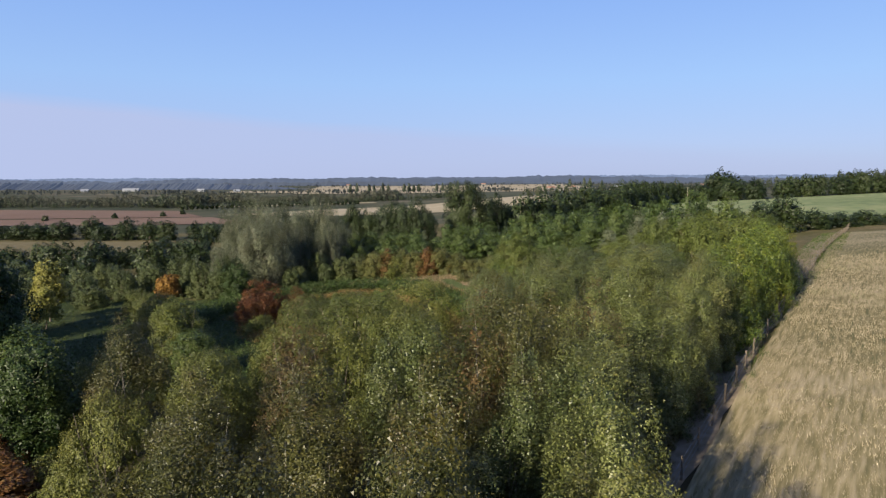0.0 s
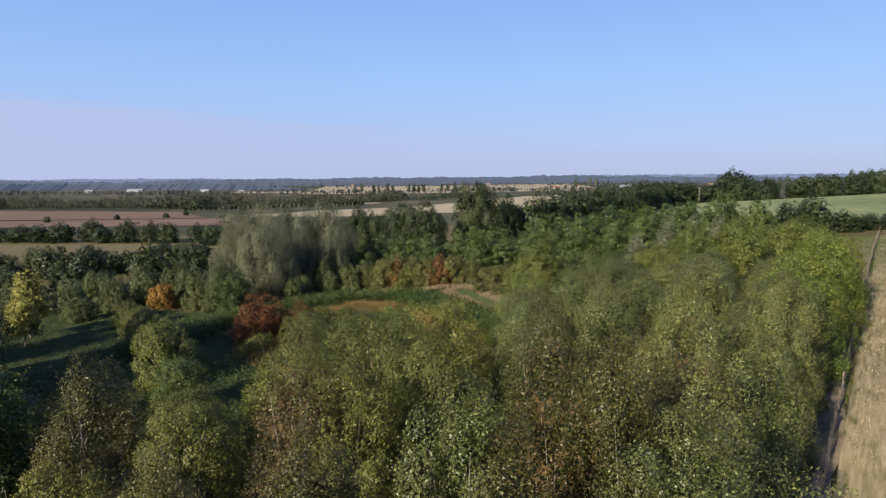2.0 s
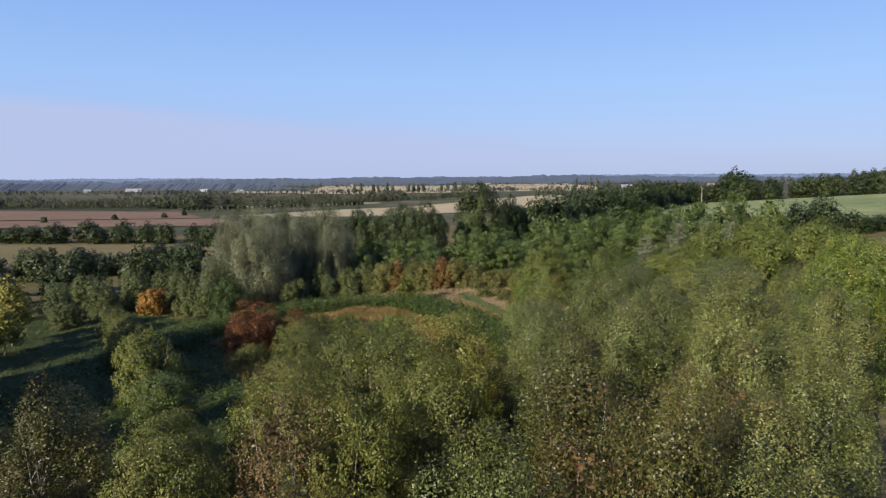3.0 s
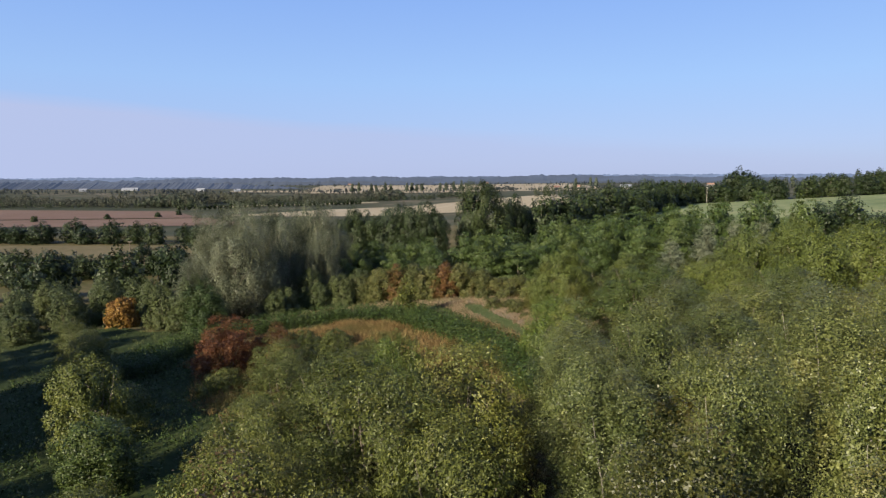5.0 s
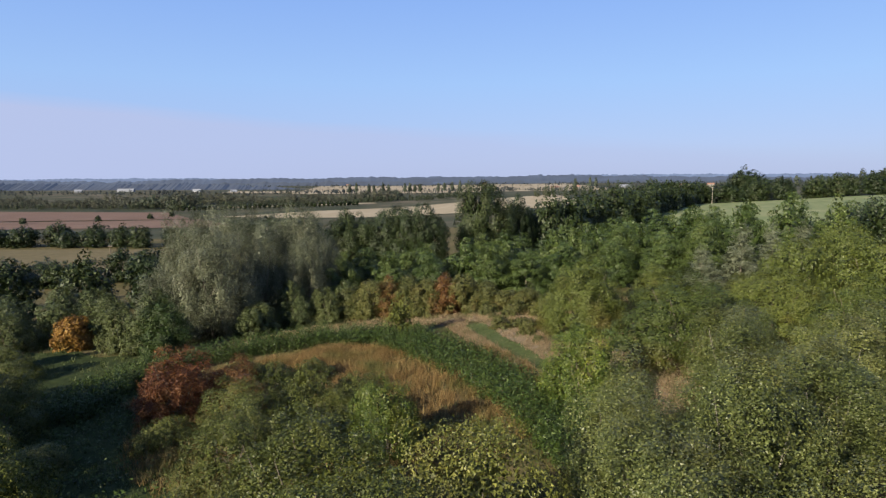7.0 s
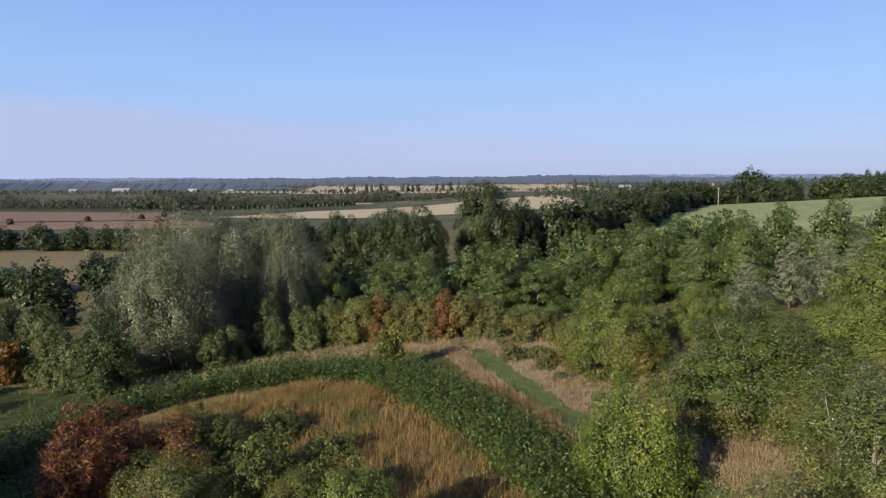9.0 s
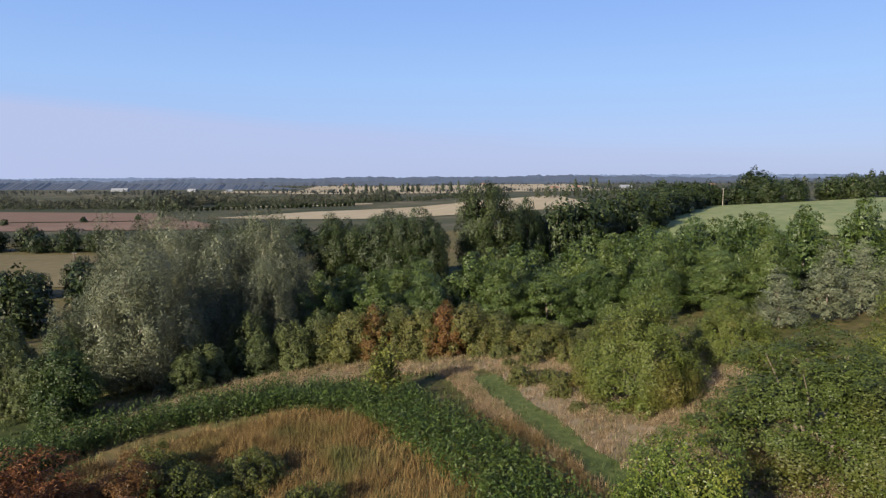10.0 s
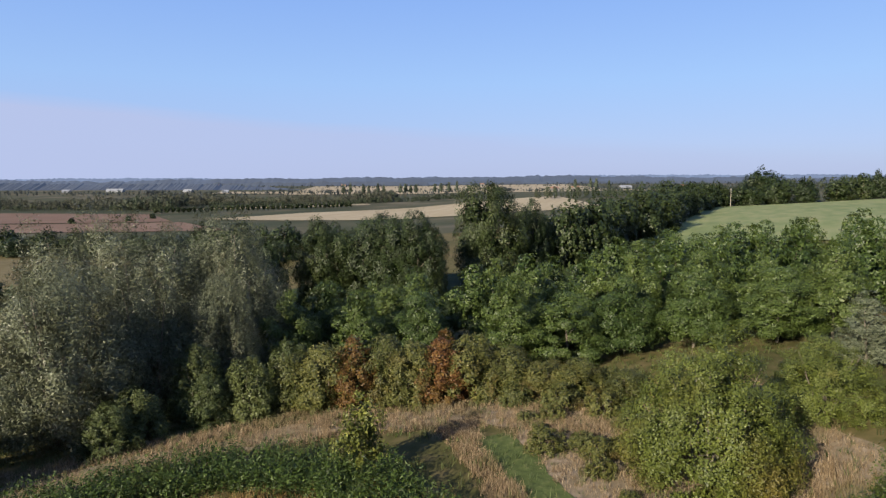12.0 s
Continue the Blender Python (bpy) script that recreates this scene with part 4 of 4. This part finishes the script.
# ---- distant hills ----
def ridge(name, y, base, seed, colour, glow, label, amp=14, rise=0, x0=-4200, x1=4200):
    rng = np.random.default_rng(seed)
    ph = rng.uniform(0, 6.28, 8)
    xs = np.linspace(x0, x1, 1000)
    top = base + sum(amp / (1 + k * .8) * np.sin(xs * (.0011 * (1.9 ** k)) + ph[k]) for k in range(7)) * .5
    top = top + np.convolve(rng.normal(0, 2.2, len(xs)), np.ones(2) / 2, "same")
    top = top + rise / (1 + np.exp(-xs / 500))
    if x1 < 4200:
        top = top - (top + 22) * np.clip((xs - x1 + 420) / 420, 0, 1) ** 2
    verts = [(x, y, -40) for x in xs] + [(x, y + 120, float(t)) for x, t in zip(xs, top)]
    n = len(xs)
    faces = [(i, i + 1, n + i + 1, n + i) for i in range(n - 1)]
    # aerial haze is painted: near-black hills emit a flat blue of their own
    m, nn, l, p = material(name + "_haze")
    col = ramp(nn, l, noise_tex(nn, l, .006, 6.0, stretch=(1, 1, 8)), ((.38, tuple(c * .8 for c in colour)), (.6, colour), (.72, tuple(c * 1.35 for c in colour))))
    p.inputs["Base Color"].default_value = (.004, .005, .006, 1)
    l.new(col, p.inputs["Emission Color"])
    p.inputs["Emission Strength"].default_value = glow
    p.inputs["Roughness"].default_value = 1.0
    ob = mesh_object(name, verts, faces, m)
    return tagged(ob, label, "hills", kind="structure")


ridge("backdrop_hills_west", 1560, 3, 15, (.032, .044, .074), .78, "wooded slope across the valley in painted dark blue haze", 7, 0, -2400, -250)
ridge("backdrop_hills_middle", 2300, 0, 9, (.03, .041, .064), .78, "dark wooded rise in the far plain in painted haze", 8)
ridge("backdrop_hills_near", 2900, 13, 3, (.04, .057, .098), .7, "low wooded hills in painted blue haze", 12)
ridge("backdrop_hills_far", 4300, 10, 5, (.09, .125, .21), .7, "hills on the horizon in painted pale blue haze", 10, 18)


# ---- reeds, nettles and grasses ----
def along(line, count, rng, half):
    seg = np.array(line, float)
    ln = np.linalg.norm(np.diff(seg, axis=0), axis=1)
    i = rng.choice(len(ln), count, p=ln / ln.sum())
    t = rng.uniform(0, 1, (count, 1))
    p = seg[i] * (1 - t) + seg[i + 1] * t
    d = unit(np.diff(seg, axis=0))[i]
    o = rng.uniform(-1, 1, (count, 1)) * half
    return p + np.stack([d[:, 1], -d[:, 0]], 1) * o


def herbs(name, xy, height, per, leaf, mat, label, seed):
    """Upright leafy herbs, one stalk of leaves at each place."""
    rng = np.random.default_rng(seed)
    k = len(xy)
    h = rng.uniform(.6, 1.1, k) * height
    z = gz(xy[:, 0], xy[:, 1])
    t = np.tile(np.linspace(.15, 1, per), k)
    p = np.column_stack([np.repeat(xy, per, 0) + rng.normal(0, .09, (k * per, 2)), np.repeat(z, per) + t * np.repeat(h, per)])
    nrm = np.column_stack([rng.normal(0, .5, (k * per, 2)), np.full(k * per, .9)])
    v, f = leaves(rng, p, nrm, leaf[0], leaf[1], .5)
    return tagged(mesh_object(name, v, f, mat), label, "plants", kind="stuff")


def grass(name, xy, height, blades, mat, label, seed, width=.035, lift=0.0):
    """Tufts of thin bent blades."""
    rng = np.random.default_rng(seed)
    k = len(xy) * blades
    b = np.repeat(xy, blades, 0) + rng.normal(0, .13, (k, 2))
    z = gz(b[:, 0], b[:, 1]) + lift - .03
    patch = .92 + .28 * np.sin(xy[:, 0] * .9 + 2 * np.sin(xy[:, 1] * .5)) * np.sin(xy[:, 1] * .8 + 1.5 * np.sin(xy[:, 0] * .4))
    h = height * np.repeat(rng.uniform(.5, 1.25, len(xy)) * patch, blades) * rng.uniform(.7, 1.1, k)
    a = rng.uniform(0, 2 * np.pi, k)
    lean = rng.uniform(.15, .9, k) * h
    dx, dy = np.cos(a), np.sin(a)
    base = np.column_stack([b, z])
    side = np.column_stack([-dy, dx, 0 * a]) * width
    tip = base + np.column_stack([dx * lean, dy * lean, h])
    v = np.stack([base - side, base + side, tip], 1).reshape(-1, 3)
    return tagged(mesh_object(name, v, np.arange(k * 3).reshape(-1, 3), mat), label, "grass", kind="stuff")


grng = np.random.default_rng(5)
BAND = [(-26.8, 77), (-26.6, 85), (-23.5, 90), (-18.5, 93.5), (-11, 95.5), (-5, 93.4), (-.4, 86), (3.4, 78), (5.8, 70.5), (7.6, 62)]
herbs("nettle_bed", along(BAND, 8200, grng, 2.1), 1.6, 12, (.15, .055), M_NETTLE, "curving bed of tall dark green nettles", 21)


def scatter(count, x0, x1, y0, y1):
    return np.column_stack([grng.uniform(x0, x1, count), grng.uniform(y0, y1, count)])


# herbs added so that their own shadows darken the clearing
herbs("clearing_herbs", scatter(3200, -36, -11, 50, 84), .7, 6, (.16, .075), M_NETTLE, "dark green herbs and grasses in the shaded clearing", 25)
POND = scatter(9500, -22, 7, 60, 94)
cx, cy = POND[:, 0] + 7, POND[:, 1] - 78
POND = POND[(cx / 13.6) ** 2 + (cy / 15.6) ** 2 < 1]
POND = np.concatenate([POND, along([(-22, 79), (-18.5, 86), (-12, 90), (-5, 89)], 2200, grng, 2.4)])
grass("rusty_sedge", POND, .75, 13, M_RUSTGRASS, "rusty brown sedge and grass in the hollow", 22, .016)
DRY = np.concatenate([along([(-27, 94), (-18, 99), (-8, 103.5), (2, 104), (10, 100), (14, 90), (17, 80), (15, 70)], 6500, grng, 3.4),
                      along([(0, 101), (2, 94), (4, 86), (8, 78)], 1500, grng, 1.0)])
DRY = np.concatenate([DRY, scatter(6500, 3, 20, 72, 106)])
on_path = np.abs(DRY[:, 0] - np.interp(DRY[:, 1], (71, 76, 81.5, 88, 93, 98.5), (11.5, 9.5, 7.4, 5.3, 3.8, 2.3))) < 1.0
grass("bleached_grass", DRY[~(on_path & (DRY[:, 1] < 98))], .42, 12, M_DRY, "bleached dry grass tufts", 23, .016)
ROUGH = np.concatenate([scatter(7000, -60, 32, 62, 128), along([(18, 44), (30, 62), (56, 97), (90, 149)], 2500, grng, 2.6)])
grass("rough_grass_tufts", ROUGH, .5, 10, M_GREENGRASS, "rough green and straw-coloured grass tufts", 24, .02)


SROWS = scatter(26000, 0, 34, 30, 92)
SROWS[:, 0] = np.round(SROWS[:, 0] / .55) * .55 + grng.normal(0, .07, len(SROWS)) + fence_x(SROWS[:, 1]) + 1.0
grass("straw_stubble", SROWS, .2, 4, M_STRAW, "cut straw stubble standing in drill rows", 26, .02, .15)


# ---- fence, poles, buildings ----
def build_fence():
    fence = new("fence")
    n = 0
    for k in range(58):
        y = 31 + k * 2.6
        x = fence_x(y)
        bm = bmesh.new()
        bmesh.ops.create_cone(bm, cap_ends=True, segments=7, radius1=.065, radius2=.055, depth=1.5,
                              matrix=pose(x, y, float(gz(x, y)) + .55, float(prng.uniform(-3, 3)), float(prng.uniform(-3, 3)), 0))
        part("post", bm, M_WOOD, fence)
    for z in (.35, .7, 1.1):
        verts, faces = [], []
        tube(verts, faces, [(fence_x(y), y, float(gz(fence_x(y), y)) + z) for y in np.arange(31, 180, 5.2)], [.012] * 29, 4)
        mesh_object("wire", verts, faces, M_WIRE, fence)
    tagged(fence, "weathered post and wire fence along the stubble field", "fence")


build_fence()


def build_pole(x, y, h, name, label, cross, mat=M_POLE):
    root = new(name)
    z = float(gz(x, y))
    root.location = (x, y, z)
    bm = bmesh.new()
    bmesh.ops.create_cone(bm, cap_ends=True, segments=10, radius1=.17, radius2=.12, depth=h + .4, matrix=pose(0, 0, h / 2 - .2))
    part("post", bm, mat, root)
    bm = bmesh.new()
    bmesh.ops.create_cube(bm, size=1, matrix=pose(0, 0, h - .15) @ Matrix.Diagonal((cross, .14, .16, 1)))
    part("crossbar", bm, mat, root)
    bar = root.children[-1]
    for q in (-.4, 0, .4):
        bm = bmesh.new()
        bmesh.ops.create_cone(bm, cap_ends=True, segments=8, radius1=.07, radius2=.05, depth=.22, matrix=pose(q * cross, 0, h + .04))
        part("insulator", bm, M_SHED, bar)
    tagged(root, label, "pole")


build_pole(150, 396, 9.5, "utility_pole", "pale wooden utility pole at the pasture's edge", 1.2)
build_pole(-90.5, 208, 6.2, "meadow_pole", "slim weathered pole with a crossbar in the meadow", 1.2, M_WOOD)


def build_gate(x, y, turn):
    root = new("field_gate")
    root.matrix_basis = pose(x, y, float(gz(x, y)) + .2, 0, 0, turn)
    for q in (-1.9, 1.9):
        bm = bmesh.new()
        bmesh.ops.create_cube(bm, size=1, matrix=pose(q, 0, .65) @ Matrix.Diagonal((.2, .2, 1.5, 1)))
        part("post", bm, M_POLE, root)
    for z in (.25, .5, .75, 1.0, 1.2):
        bm = bmesh.new()
        bmesh.ops.create_cube(bm, size=1, matrix=pose(0, 0, z) @ Matrix.Diagonal((3.6, .06, .1, 1)))
        part("bar", bm, M_POLE, root)
    bm = bmesh.new()
    bmesh.ops.create_cube(bm, size=1, matrix=pose(0, .05, .72, 0, 17, 0) @ Matrix.Diagonal((3.7, .05, .1, 1)))
    part("brace", bm, M_POLE, root)
    tagged(root, "pale wooden field gate at the pasture's corner", "gate")


build_gate(138, 392, 20)


def build_marker(x, y, h):
    root = new("marker_post")
    root.location = (x, y, float(gz(x, y)))
    bm = bmesh.new()
    bmesh.ops.create_cone(bm, cap_ends=True, segments=8, radius1=.06, radius2=.055, depth=h + .3, matrix=pose(0, 0, h / 2 - .15))
    part("post", bm, M_POLE, root)
    bm = bmesh.new()
    bmesh.ops.create_cone(bm, cap_ends=True, segments=8, radius1=.065, radius2=.01, depth=.08, matrix=pose(0, 0, h + .04))
    part("cap", bm, M_POLE, root)
    tagged(root, "short pale wooden marker post in the dry grass", "post")


build_marker(-21.0, 100.2, .9)


def build_house(x, y, w, d, h, turn, wall, roof, label):
    root = new("farm_building")
    root.matrix_basis = pose(x, y, float(gz(x, y)) - .2, 0, 0, turn)
    bm = bmesh.new()
    bmesh.ops.create_cube(bm, size=1, matrix=pose(0, 0, h / 2) @ Matrix.Diagonal((w, d, h, 1)))
    part("wall", bm, wall, root)
    bm = bmesh.new()
    a = [bm.verts.new(p) for p in ((-w / 2 - .4, -d / 2 - .4, h), (w / 2 + .4, -d / 2 - .4, h), (w / 2 + .4, d / 2 + .4, h), (-w / 2 - .4, d / 2 + .4, h), (-w / 2 - .4, 0, h + d * .35), (w / 2 + .4, 0, h + d * .35))]
    for q in ((0, 1, 5, 4), (2, 3, 4, 5), (0, 4, 3), (1, 2, 5), (3, 2, 1, 0)):
        bm.faces.new([a[i] for i in q])
    part("roof", bm, roof, root)
    for k in range(3):
        bm = bmesh.new()
        bmesh.ops.create_cube(bm, size=1, matrix=pose((k - 1) * w * .3, -d / 2, h * .55) @ Matrix.Diagonal((w * .1, .2, h * .3, 1)))
        part("window", bm, M_DARKGLASS, root)
    tagged(root, label, "building", "buildings of the far plain")


for x, y, w, d, h, turn in ((-690, 1440, 34, 12, 3, 5), (-520, 1400, 18, 10, 3, -10), (390, 1420, 24, 12, 3, 4), (-760, 1380, 14, 10, 3, 20), (-420, 1330, 12, 9, 3, 8)):
    build_house(x, y, w, d, h, turn, M_SHED, M_SHED, "long pale farm shed far off in the plain")
for x, y, turn in ((210, 1250, 15), (260, 1300, -20), (-1250, 2050, 30), (-300, 2080, 5), (500, 1380, 12), (585, 1450, -8), (330, 446, 20), (-980, 1990, 12), (130, 2050, 4), (-700, 2120, 9)):
    build_house(x, y, 14, 9, 5.5, turn, M_WALL, M_ROOF, "pale house with a tiled roof among far trees")
